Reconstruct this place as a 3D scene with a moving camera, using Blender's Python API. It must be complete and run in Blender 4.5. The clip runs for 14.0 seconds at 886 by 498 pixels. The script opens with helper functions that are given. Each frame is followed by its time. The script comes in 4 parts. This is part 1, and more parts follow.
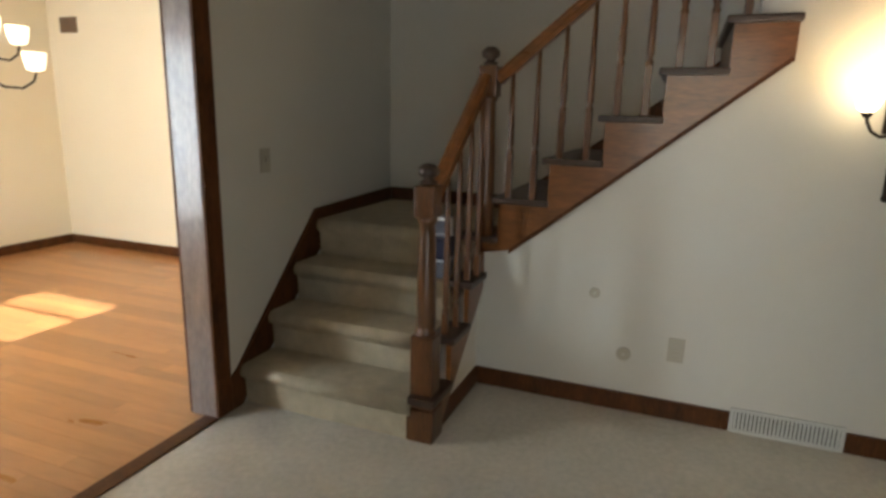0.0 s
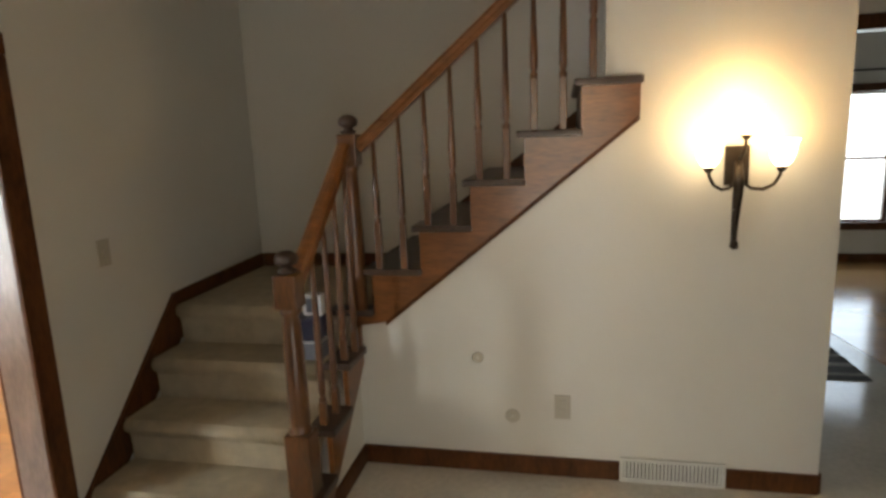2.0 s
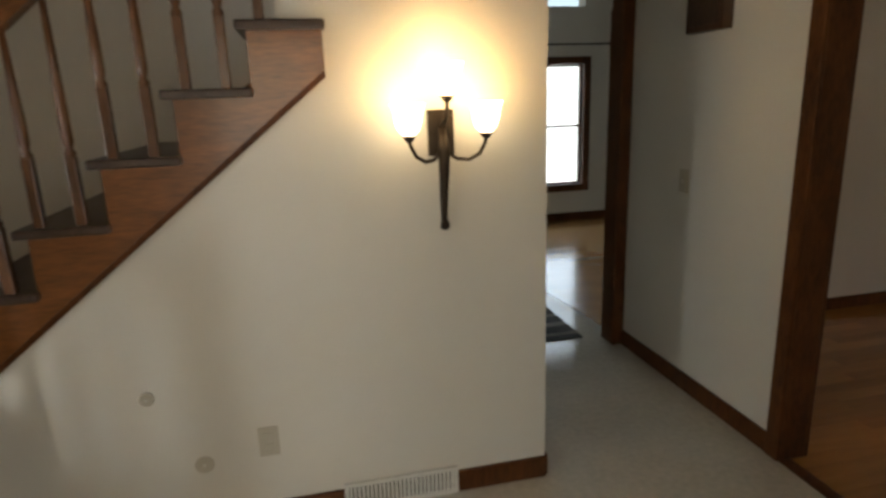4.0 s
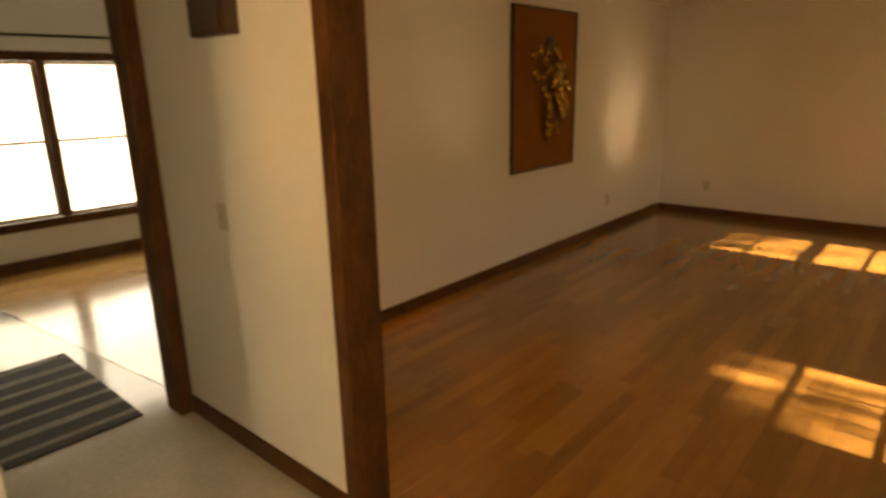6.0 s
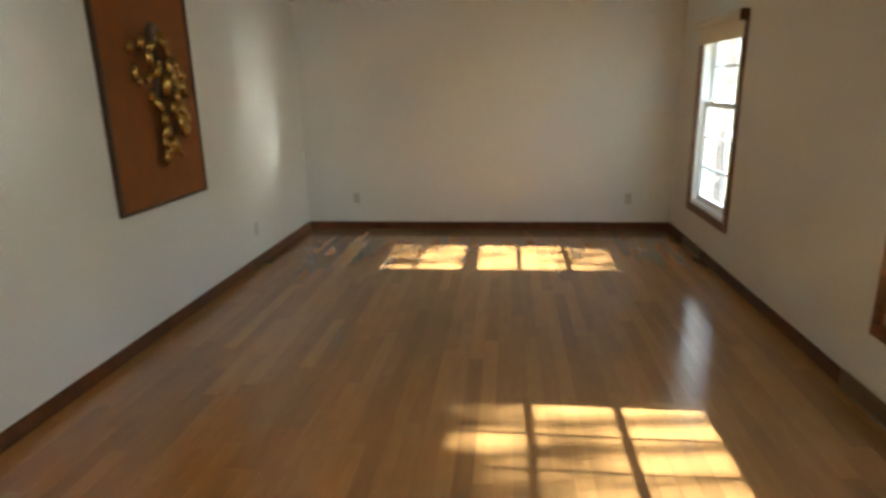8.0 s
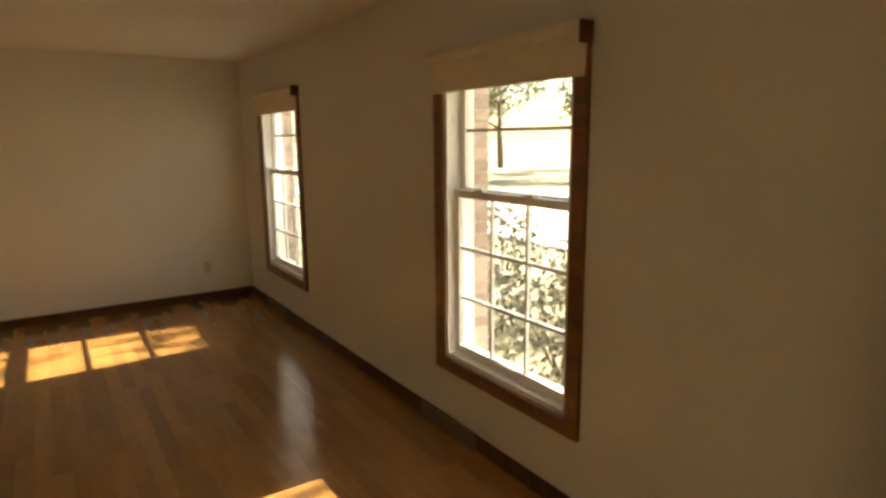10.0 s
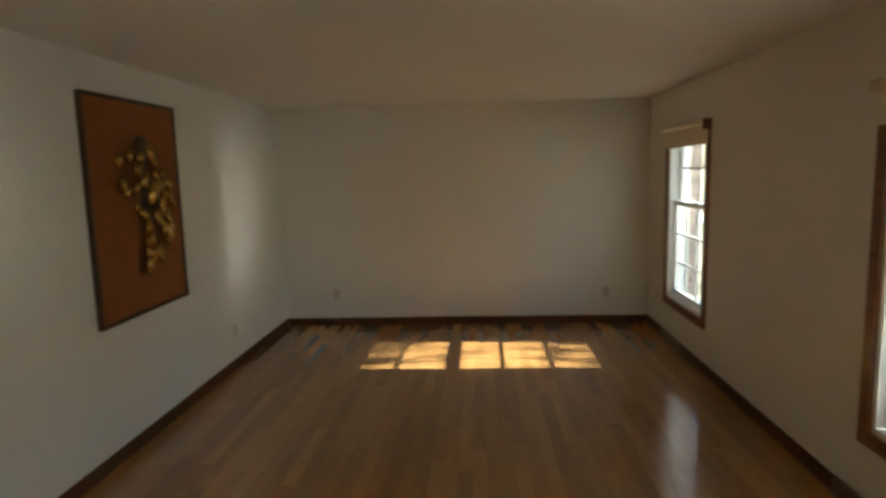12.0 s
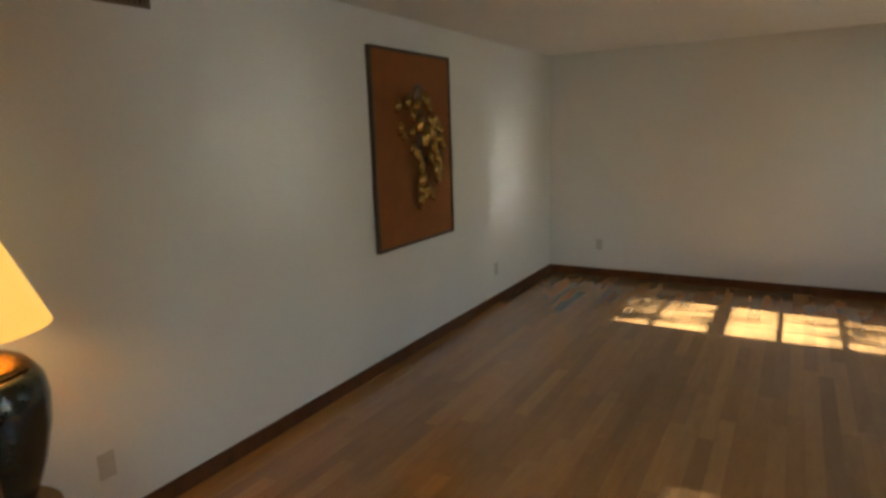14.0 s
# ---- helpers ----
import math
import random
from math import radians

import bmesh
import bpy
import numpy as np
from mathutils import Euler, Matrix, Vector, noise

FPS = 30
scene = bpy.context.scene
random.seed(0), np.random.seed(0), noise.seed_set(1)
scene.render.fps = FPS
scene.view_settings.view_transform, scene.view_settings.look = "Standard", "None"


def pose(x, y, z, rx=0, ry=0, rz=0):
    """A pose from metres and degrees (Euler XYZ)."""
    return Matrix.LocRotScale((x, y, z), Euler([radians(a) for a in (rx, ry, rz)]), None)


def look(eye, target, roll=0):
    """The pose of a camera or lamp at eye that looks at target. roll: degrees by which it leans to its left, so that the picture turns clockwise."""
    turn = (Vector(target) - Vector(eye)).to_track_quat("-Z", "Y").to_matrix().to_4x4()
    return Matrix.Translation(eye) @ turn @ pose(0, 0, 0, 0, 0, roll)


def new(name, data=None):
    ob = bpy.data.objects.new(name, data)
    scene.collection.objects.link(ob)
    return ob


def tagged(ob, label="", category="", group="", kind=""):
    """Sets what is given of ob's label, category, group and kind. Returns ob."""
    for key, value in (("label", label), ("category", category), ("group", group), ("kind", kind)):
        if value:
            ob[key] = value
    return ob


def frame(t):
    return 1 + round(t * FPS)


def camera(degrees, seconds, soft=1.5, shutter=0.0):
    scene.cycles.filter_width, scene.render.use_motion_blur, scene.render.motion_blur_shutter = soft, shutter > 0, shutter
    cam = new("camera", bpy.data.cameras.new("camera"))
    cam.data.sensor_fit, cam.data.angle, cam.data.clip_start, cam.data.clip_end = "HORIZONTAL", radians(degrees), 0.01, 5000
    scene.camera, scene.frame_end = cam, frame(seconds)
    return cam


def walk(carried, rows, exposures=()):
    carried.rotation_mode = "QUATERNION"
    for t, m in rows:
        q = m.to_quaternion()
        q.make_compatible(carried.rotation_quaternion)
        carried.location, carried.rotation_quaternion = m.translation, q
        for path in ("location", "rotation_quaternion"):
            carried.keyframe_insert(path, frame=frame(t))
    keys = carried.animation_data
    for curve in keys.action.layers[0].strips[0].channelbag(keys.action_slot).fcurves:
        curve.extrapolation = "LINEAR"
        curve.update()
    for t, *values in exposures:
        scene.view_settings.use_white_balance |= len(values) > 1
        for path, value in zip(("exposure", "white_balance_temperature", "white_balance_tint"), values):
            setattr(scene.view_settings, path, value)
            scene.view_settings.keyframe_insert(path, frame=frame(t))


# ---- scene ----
cam = camera(73.2, 14.0, soft=3.0, shutter=0.3)

# seconds, x, y, z of the eye, heading to the left of +y, tilt up, lean
PATH = [
    (0, 1.854, -2.803, 1.386, 21.40, -12.85, 1.33),
    (0.5, 1.899, -2.670, 1.501, 17.84, -10.13, -0.63),
    (1, 1.989, -2.570, 1.567, 13.14, -6.88, -1.78),
    (1.5, 1.985, -2.572, 1.590, 13.38, -7.16, -2.05),
    (2, 1.927, -2.602, 1.580, 11.67, -10.68, -2.14),
    (2.5, 1.872, -2.575, 1.521, 5.59, -11.26, -3.36),
    (2.7, 2.037, -2.516, 1.512, 5.14, -13.25, -2.61),
    (3.7, 2.120, -2.170, 1.530, -8.00, -13.90, -1.90),
    (4.8, 2.278, -1.748, 1.542, -23.70, -14.74, -1.04),
    (5, 2.312, -1.683, 1.550, -27.60, -15.22, -0.36),
    (5.3, 2.459, -1.615, 1.543, -35.50, -15.46, -0.82),
    (5.5, 2.578, -1.590, 1.565, -40.60, -13.80, -1.47),
    (5.7, 2.669, -1.619, 1.576, -43.39, -13.34, -0.73),
    (6, 2.769, -1.682, 1.597, -48.55, -15.29, -1.28),
    (6.3, 2.941, -1.638, 1.678, -55.34, -17.94, -1.77),
    (6.5, 3.102, -1.446, 1.595, -60.58, -16.91, -2.03),
    (6.6, 3.110, -1.440, 1.607, -62.09, -16.27, -2.16),
    (6.9, 3.219, -1.370, 1.625, -68.67, -18.10, -1.75),
    (7, 3.285, -1.360, 1.629, -69.57, -18.07, -2.62),
    (7.2, 3.331, -1.365, 1.650, -70.97, -17.32, -2.17),
    (7.5, 3.503, -1.190, 1.525, -75.52, -13.42, -2.72),
    (8, 3.718, -1.042, 1.568, -83.68, -15.24, -1.23),
    (8.5, 3.729, -0.977, 1.698, -97.29, -15.58, -2.78),
    (9, 3.833, -0.944, 1.670, -110.06, -12.36, -1.26),
    (9.2, 3.873, -1.006, 1.650, -114.29, -12.39, -0.85),
    (10.2, 3.860, -1.030, 1.650, -124.00, -10.30, -0.60),
    (11.2, 3.800, -1.030, 1.660, -106.50, -8.30, -2.20),
    (11.5, 3.789, -1.013, 1.665, -97.80, -7.94, -2.40),
    (12, 3.718, -0.975, 1.725, -86.39, -7.49, -1.49),
    (12.5, 3.675, -1.081, 1.609, -75.38, -6.55, -2.67),
    (13, 3.761, -1.094, 1.670, -65.27, -7.32, -1.79),
    (13.5, 3.773, -1.132, 1.662, -62.46, -8.62, -1.56),
    (14, 3.765, -1.188, 1.655, -59.22, -11.11, -1.96),
]


def eye_pose(x, y, z, heading, tilt, lean):
    """The camera's pose from its heading, tilt and lean in degrees."""
    a, b = radians(heading), radians(tilt)
    ahead = Vector((-math.sin(a) * math.cos(b), math.cos(a) * math.cos(b), math.sin(b)))
    return look((x, y, z), Vector((x, y, z)) + ahead, lean)


walk(cam, [(t, eye_pose(*row)) for t, *row in PATH],
     exposures=[(0.0, 1.88, 6500, 8), (1.0, 2.03, 6900, 10), (3.0, 2.05, 7300, 13), (4.8, 1.62, 7200, 10), (5.55, 2.50, 13000, 18), (6.1, 3.0, 19000, 22), (6.42, 3.2, 6400, -1), (6.7, 3.50, 5600, -6),
                (7.4, 3.62, 5700, -3), (8.2, 3.72, 5800, -2), (9.0, 3.42, 9000, 9), (11.6, 2.62, 9000, 9), (12.1, 2.95, 5900, -3), (13.0, 3.25, 6000, -1), (14.0, 3.22, 5800, -2)])

# ---- world and light ----
SUN_DIR = Vector((0.01, 1.60, -1.0)).normalized()  # the way the sunlight travels
world = bpy.data.worlds.new("sky")
scene.world = world
world.use_nodes = True
wn = world.node_tree
sky = wn.nodes.new("ShaderNodeTexSky")
sky.sky_type = "NISHITA"
sky.sun_disc = False
sky.sun_elevation = math.asin(-SUN_DIR.z)
sky.sun_rotation = math.atan2(-SUN_DIR.x, -SUN_DIR.y)
wn.links.new(sky.outputs["Color"], wn.nodes["Background"].inputs["Color"])
wn.nodes["Background"].inputs["Strength"].default_value = 0.05

sun_data = bpy.data.lights.new("sun", "SUN")
sun_data.energy = 5.0
sun_data.angle = radians(0.5)
sun_data.color = (1.0, 0.97, 0.93)
sun = new("sun", sun_data)
sun.matrix_world = look((0, -12, 8), Vector((0, -12, 8)) + SUN_DIR)


def sky_panel(name, x, y, z, w, h, target, watts, color=(0.80, 0.90, 1.0)):
    """An area lamp in a window's opening, for the light of the sky."""
    data = bpy.data.lights.new(name, "AREA")
    data.shape = "RECTANGLE"
    data.size, data.size_y = w, h
    data.energy = watts
    data.color = color
    ob = new(name, data)
    ob.matrix_world = look((x, y, z), target)
    return ob


def bulb(name, x, y, z, watts, color, radius=0.03):
    data = bpy.data.lights.new(name, "POINT")
    data.energy, data.color, data.shadow_soft_size = watts, color, radius
    ob = new(name, data)
    ob.location = (x, y, z)
    return ob


scene.cycles.caustics_reflective = True
scene.cycles.blur_glossy = 0.03
WARM = (1.0, 0.66, 0.30)
sky_panel("sky_front_door", 1.95, -3.03, 1.10, 0.85, 1.9, (1.7, 2.0, 0.4), 1.0, (0.62, 0.81, 1.0))
sky_panel("sky_window_dining", -2.155, -3.06, 1.20, 0.95, 1.5, (-0.9, 2.0, 0.9), 24.0, (0.80, 0.90, 1.0))
sky_panel("sky_window_kitchen", 4.64, 5.14, 1.45, 1.7, 2.0, (4.0, 0.0, 1.4), 8.0, (0.68, 0.84, 1.0))
sky_panel("sky_window_upstairs", -0.5, 2.58, 3.25, 1.3, 1.3, (-0.3, 0, 3.0), 4.0)

# ---- materials ----


def material(name, color, rough=0.6, metal=0.0, vary=0.12, size=6.0, stretch=(1, 1, 1), bump=0.08, fine=60.0,
             second=None, per_object=0.0, per_island=0.0, coat=0.0, spec=0.5):
    """A surface with blotches at one scale and grain at another."""
    m = bpy.data.materials.new(name)
    m.use_nodes = True
    t = m.node_tree
    n, link = t.nodes, t.links.new
    bsdf = n["Principled BSDF"]
    bsdf.inputs["Metallic"].default_value = metal
    bsdf.inputs["Coat Weight"].default_value = coat
    bsdf.inputs["Coat Roughness"].default_value = 0.13
    bsdf.inputs["Specular IOR Level"].default_value = spec
    coord = n.new("ShaderNodeTexCoord")
    mapping = n.new("ShaderNodeMapping")
    mapping.inputs["Scale"].default_value = stretch
    link(coord.outputs["Object"], mapping.inputs["Vector"])
    big = n.new("ShaderNodeTexNoise")
    big.inputs["Scale"].default_value, big.inputs["Detail"].default_value = size, 5
    small = n.new("ShaderNodeTexNoise")
    small.inputs["Scale"].default_value, small.inputs["Detail"].default_value = fine, 4
    link(mapping.outputs["Vector"], big.inputs["Vector"])
    link(mapping.outputs["Vector"], small.inputs["Vector"])
    ramp = n.new("ShaderNodeMix")
    ramp.data_type = "RGBA"
    dark = second or tuple(c * (1 - 2.2 * vary) for c in color)
    light = tuple(min(1.0, c * (1 + vary)) for c in color)
    ramp.inputs["A"].default_value = (*dark, 1)
    ramp.inputs["B"].default_value = (*light, 1)
    spread = n.new("ShaderNodeMapRange")
    spread.inputs["From Min"].default_value, spread.inputs["From Max"].default_value = 0.3, 0.7
    add = n.new("ShaderNodeMath")
    add.operation = "MULTIPLY_ADD"
    add.inputs[1].default_value = 0.45
    link(small.outputs["Fac"], add.inputs[0])
    half = n.new("ShaderNodeMath")
    half.operation = "MULTIPLY"
    half.inputs[1].default_value = 0.55
    link(big.outputs["Fac"], half.inputs[0])
    link(half.outputs[0], add.inputs[2])
    link(add.outputs[0], spread.inputs["Value"])
    link(spread.outputs["Result"], ramp.inputs["Factor"])
    last = ramp.outputs["Result"]
    for amount, node, out in ((per_object, "ShaderNodeObjectInfo", "Random"), (per_island, "ShaderNodeNewGeometry", "Random Per Island")):
        if amount:
            info = n.new(node)
            value = n.new("ShaderNodeMapRange")
            value.inputs["To Min"].default_value, value.inputs["To Max"].default_value = 1 - amount, 1 + amount * 0.6
            link(info.outputs[out], value.inputs["Value"])
            tone = n.new("ShaderNodeHueSaturation")
            link(value.outputs["Result"], tone.inputs["Value"])
            link(last, tone.inputs["Color"])
            last = tone.outputs["Color"]
            shift = n.new("ShaderNodeMath")
            shift.operation = "MULTIPLY"
            shift.inputs[1].default_value = 41.0
            link(info.outputs[out], shift.inputs[0])
            link(shift.outputs[0], mapping.inputs["Location"])
    link(last, bsdf.inputs["Base Color"])
    gloss = n.new("ShaderNodeMapRange")
    gloss.inputs["To Min"].default_value, gloss.inputs["To Max"].default_value = max(0.02, rough * 0.8), min(1.0, rough * 1.2)
    link(big.outputs["Fac"], gloss.inputs["Value"])
    link(gloss.outputs["Result"], bsdf.inputs["Roughness"])
    if bump:
        b = n.new("ShaderNodeBump")
        b.inputs["Strength"].default_value, b.inputs["Distance"].default_value = bump, 0.01
        link(small.outputs["Fac"], b.inputs["Height"])
        link(b.outputs["Normal"], bsdf.inputs["Normal"])
    return m


def glowing(name, color, strength):
    m = material(name, color, 0.4, vary=0.03, bump=0)
    bsdf = m.node_tree.nodes["Principled BSDF"]
    bsdf.inputs["Emission Color"].default_value = (*color, 1)
    bsdf.inputs["Emission Strength"].default_value = strength
    return m


WALL = material("warm_white_wall_paint", (0.61, 0.585, 0.525), 0.34, vary=0.025, size=1.5, bump=0.03, fine=160, spec=0.45)
DINING_WALL = material("cream_wall_paint", (0.80, 0.70, 0.50), 0.55, vary=0.02, size=1.5, bump=0.04, fine=160)
CEIL = material("ceiling_paint", (0.70, 0.68, 0.64), 0.9, vary=0.02, size=2.0, bump=0.25, fine=90)
TRIM = material("stained_wood_trim", (0.100, 0.035, 0.010), 0.48, vary=0.28, size=3, stretch=(5, 5, 1.5), bump=0.03, fine=16, coat=0.0, spec=0.2)
# stained wood with the window's sheen painted in as a paler base colour
JAMB = material("sheen_tinted_wood_reveal", (0.20, 0.14, 0.10), 0.35, vary=0.2, size=3, stretch=(5, 5, 1.5), bump=0.03, fine=16, coat=0.3)
RAILWOOD = material("stained_oak_rail", (0.190, 0.066, 0.015), 0.30, vary=0.28, size=3, stretch=(1.2, 7, 7), bump=0.03, fine=16, coat=0.35)
POSTWOOD = material("stained_oak_post", (0.115, 0.043, 0.012), 0.32, vary=0.30, size=3, stretch=(7, 7, 1.2), bump=0.03, fine=16, coat=0.3)
DARKWOOD = material("dark_stained_tread", (0.055, 0.030, 0.018), 0.42, vary=0.25, size=5, bump=0.06, fine=50)
CARPET = material("beige_carpet", (0.56, 0.48, 0.34), 0.97, vary=0.12, size=14, bump=0.9, fine=420, spec=0.1)
VINYL = material("pale_sheet_vinyl", (0.54, 0.51, 0.44), 0.10, vary=0.10, size=2.6, bump=0.05, fine=35)
OAK = material("oak_planks", (0.36, 0.182, 0.060), 0.21, vary=0.095, size=2.2, stretch=(0.55, 2.6, 2.6), bump=0, fine=11, per_object=0.20, coat=0.7, spec=0.36)
OAK_FAR = material("oak_planks_joined", (0.36, 0.182, 0.060), 0.21, vary=0.095, size=2.2, stretch=(0.55, 2.6, 2.6), bump=0, fine=11, coat=0.7, spec=0.36)
OAK_DINING = material("oak_planks_dining", (0.46, 0.21, 0.075), 0.30, vary=0.10, size=2.4, stretch=(0.55, 3, 3), bump=0.012, fine=12, per_island=0.2, coat=0.15)
SUBFLOOR = material("dark_joint", (0.28, 0.13, 0.036), 0.8, bump=0)
IRON = material("dark_bronze_iron", (0.045, 0.032, 0.022), 0.45, metal=0.7, vary=0.2, size=12, bump=0.12, fine=80)
IVORY = material("ivory_plastic", (0.44, 0.40, 0.32), 0.4, vary=0.04, bump=0.02)
WHITEMETAL = material("painted_register_metal", (0.60, 0.60, 0.56), 0.4, vary=0.06, bump=0.03)
BROWNMETAL = material("brown_register_metal", (0.16, 0.10, 0.06), 0.45, vary=0.08, bump=0.03)
SLOT = material("dark_slot", (0.02, 0.018, 0.015), 0.8, bump=0)
SASH = material("white_sash_paint", (0.80, 0.80, 0.78), 0.4, vary=0.03, bump=0.02)
SHADECLOTH = material("cream_shade_cloth", (0.70, 0.62, 0.48), 0.9, vary=0.04, size=20, bump=0.1, fine=200)
CANVAS = material("burnt_orange_felt", (0.23, 0.074, 0.010), 0.9, vary=0.14, size=9, bump=0.2, fine=180)
FRAMEDARK = material("dark_frame_wood", (0.065, 0.028, 0.011), 0.5, vary=0.2, bump=0.04)
GOLD = material("gilded_metal", (0.38, 0.225, 0.055), 0.24, metal=1.0, vary=0.25, size=30, bump=0.2, fine=90)
GLOW = glowing("lit_frosted_glass", (1.0, 0.80, 0.50), 2.6)
FROST = glowing("lit_chandelier_glass", (1.0, 0.90, 0.72), 0.4)
LAMPSHADE = glowing("lit_lamp_shade", (1.0, 0.52, 0.10), 0.11)
GLAZE = material("blue_green_glazed_ceramic", (0.022, 0.030, 0.028), 0.16, vary=0.3, size=8, bump=0.03, coat=0.5)
BRICK = material("red_brick", (0.48, 0.38, 0.33), 0.85, vary=0.15, size=12, bump=0.3, fine=80, per_object=0.25)
MORTAR = material("grey_mortar", (0.42, 0.40, 0.37), 0.95, bump=0.2)
LAWN = material("dry_lawn", (0.30, 0.27, 0.17), 0.95, vary=0.3, size=0.8, bump=0.5, fine=30)
PAVE = material("pale_concrete", (0.60, 0.58, 0.54), 0.9, vary=0.08, size=2, bump=0.2)
LEAF = material("shrub_leaf", (0.15, 0.155, 0.11), 0.6, vary=0.3, size=4, bump=0, per_island=0.4)
LEAF_AUTUMN = material("tree_leaf", (0.16, 0.17, 0.05), 0.6, vary=0.3, size=1, bump=0, per_island=0.4)
BARK = material("bark", (0.12, 0.09, 0.07), 0.9, vary=0.25, size=8, bump=0.6, fine=30)
MATCLOTH = material("black_woven_mat", (0.03, 0.028, 0.026), 0.95, vary=0.2, size=20, bump=0.5, fine=200)
MATSTRIPE = material("grey_woven_stripe", (0.24, 0.22, 0.19), 0.95, vary=0.2, size=20, bump=0.5, fine=200)
NAVY = material("navy_plastic", (0.012, 0.018, 0.055), 0.35, vary=0.1, bump=0.02)
GREYPLASTIC = material("grey_blue_plastic", (0.14, 0.16, 0.20), 0.4, vary=0.1, bump=0.02)
PAPER = material("glossy_white_card", (0.80, 0.84, 0.88), 0.2, vary=0.05, bump=0)

glass = bpy.data.materials.new("window_glass")
glass.use_nodes = True
gb = glass.node_tree.nodes["Principled BSDF"]
gb.inputs["Base Color"].default_value = (1, 1, 1, 1)
gb.inputs["Roughness"].default_value = 0.0
gb.inputs["IOR"].default_value = 1.01
gb.inputs["Transmission Weight"].default_value = 1.0

# ---- mesh helpers ----


def box(bm, x0, x1, y0, y1, z0, z1, bevel=0.0):
    made = bmesh.ops.create_cube(bm, size=1.0, matrix=Matrix.Translation(((x0 + x1) / 2, (y0 + y1) / 2, (z0 + z1) / 2))
                                 @ Matrix.Diagonal((abs(x1 - x0), abs(y1 - y0), abs(z1 - z0), 1)))
    if bevel:
        edges = list({e for v in made["verts"] for e in v.link_edges})
        bmesh.ops.bevel(bm, geom=edges, offset=bevel, segments=2, affect="EDGES", profile=0.6)
    return bm


def lathe(bm, profile, x=0.0, y=0.0, z=0.0, steps=20):
    """A turned solid from (radius, height) pairs, on an upright axis."""
    rings = []
    for r, h in profile:
        rings.append([bm.verts.new((x + r * math.cos(2 * math.pi * k / steps), y + r * math.sin(2 * math.pi * k / steps), z + h)) for k in range(steps)])
    for a, b in zip(rings, rings[1:]):
        for k in range(steps):
            f = bm.faces.new((a[k], a[(k + 1) % steps], b[(k + 1) % steps], b[k]))
            f.smooth = True
    bm.faces.new(list(reversed(rings[0])))
    bm.faces.new(rings[-1])
    return bm


def prism(bm, outline, axis, a, b):
    """A flat outline pushed along one axis: axis 'y' takes (x, z) pairs, axis 'x' takes (y, z), axis 'z' takes (x, y)."""
    def place(p, d):
        return {"y": (p[0], d, p[1]), "x": (d, p[0], p[1]), "z": (p[0], p[1], d)}[axis]
    one = [bm.verts.new(place(p, a)) for p in outline]
    two = [bm.verts.new(place(p, b)) for p in outline]
    n = len(outline)
    bm.faces.new(one)
    bm.faces.new(list(reversed(two)))
    for k in range(n):
        bm.faces.new((one[k], two[k], two[(k + 1) % n], one[(k + 1) % n]))
    bmesh.ops.recalc_face_normals(bm, faces=bm.faces[:])
    return bm


def tube(bm, points, radius, steps=10):
    """A round bar along a line of points."""
    pts = [Vector(p) for p in points]
    rings = []
    for k, p in enumerate(pts):
        d = (pts[min(k + 1, len(pts) - 1)] - pts[max(k - 1, 0)]).normalized()
        side = d.cross(Vector((0.31, 0.93, 0.17))).normalized()
        up = d.cross(side)
        r = radius[k] if isinstance(radius, (list, tuple)) else radius
        rings.append([bm.verts.new(p + r * (math.cos(2 * math.pi * j / steps) * side + math.sin(2 * math.pi * j / steps) * up)) for j in range(steps)])
    for a, b in zip(rings, rings[1:]):
        for j in range(steps):
            f = bm.faces.new((a[j], a[(j + 1) % steps], b[(j + 1) % steps], b[j]))
            f.smooth = True
    bm.faces.new(list(reversed(rings[0])))
    bm.faces.new(rings[-1])
    bmesh.ops.recalc_face_normals(bm, faces=bm.faces[:])
    return bm


def mesh_of(name, bm, mat):
    me = bpy.data.meshes.new(name)
    bm.to_mesh(me)
    bm.free()
    me.materials.append(mat)
    return me


def solid(name, bm, mat, label="", category="", group="", kind=""):
    """A top-level thing of one mesh."""
    return tagged(new(name, mesh_of(name, bm, mat)), label, category, group, kind)


def part(name, bm, mat, parent, label=""):
    """A part: one mesh under a thing or under a part."""
    ob = new(name, mesh_of(name, bm, mat))
    ob.parent = parent
    if label:
        ob["label"] = label
    return ob


def thing(name, x, y, z, label, category, group="", kind=""):
    """An empty at a thing's base, to hold its parts."""
    ob = new(name)
    ob.empty_display_size = 0.1
    ob.location = (x, y, z)
    return tagged(ob, label, category, group, kind)


def B(*args, bevel=0.0):
    return box(bmesh.new(), *args, bevel=bevel)


# ---- setting: walls, floors, ceilings ----
H, HF, HK = 2.44, 2.50, 2.85       # ceilings of the rooms, the entry and the kitchen
YF, YP = -2.810, 1.246             # inner face of the front wall, wall with the panel
XH, XE = 3.985, 10.30              # hall side of the living-room wall, end wall
YB = 0.90                          # wall behind the stair
YK = 4.853                         # window wall of the kitchen
R, RUN, RUN2 = 0.199, 0.222, 0.236  # riser, treads of the lower and the upper flight
WINS = [(5.507, 6.596, 0.371, 2.045), (8.614, 9.703, 0.371, 2.045), (-2.70, -1.611, 0.371, 2.045)]
DOORX = (1.50, 2.42)


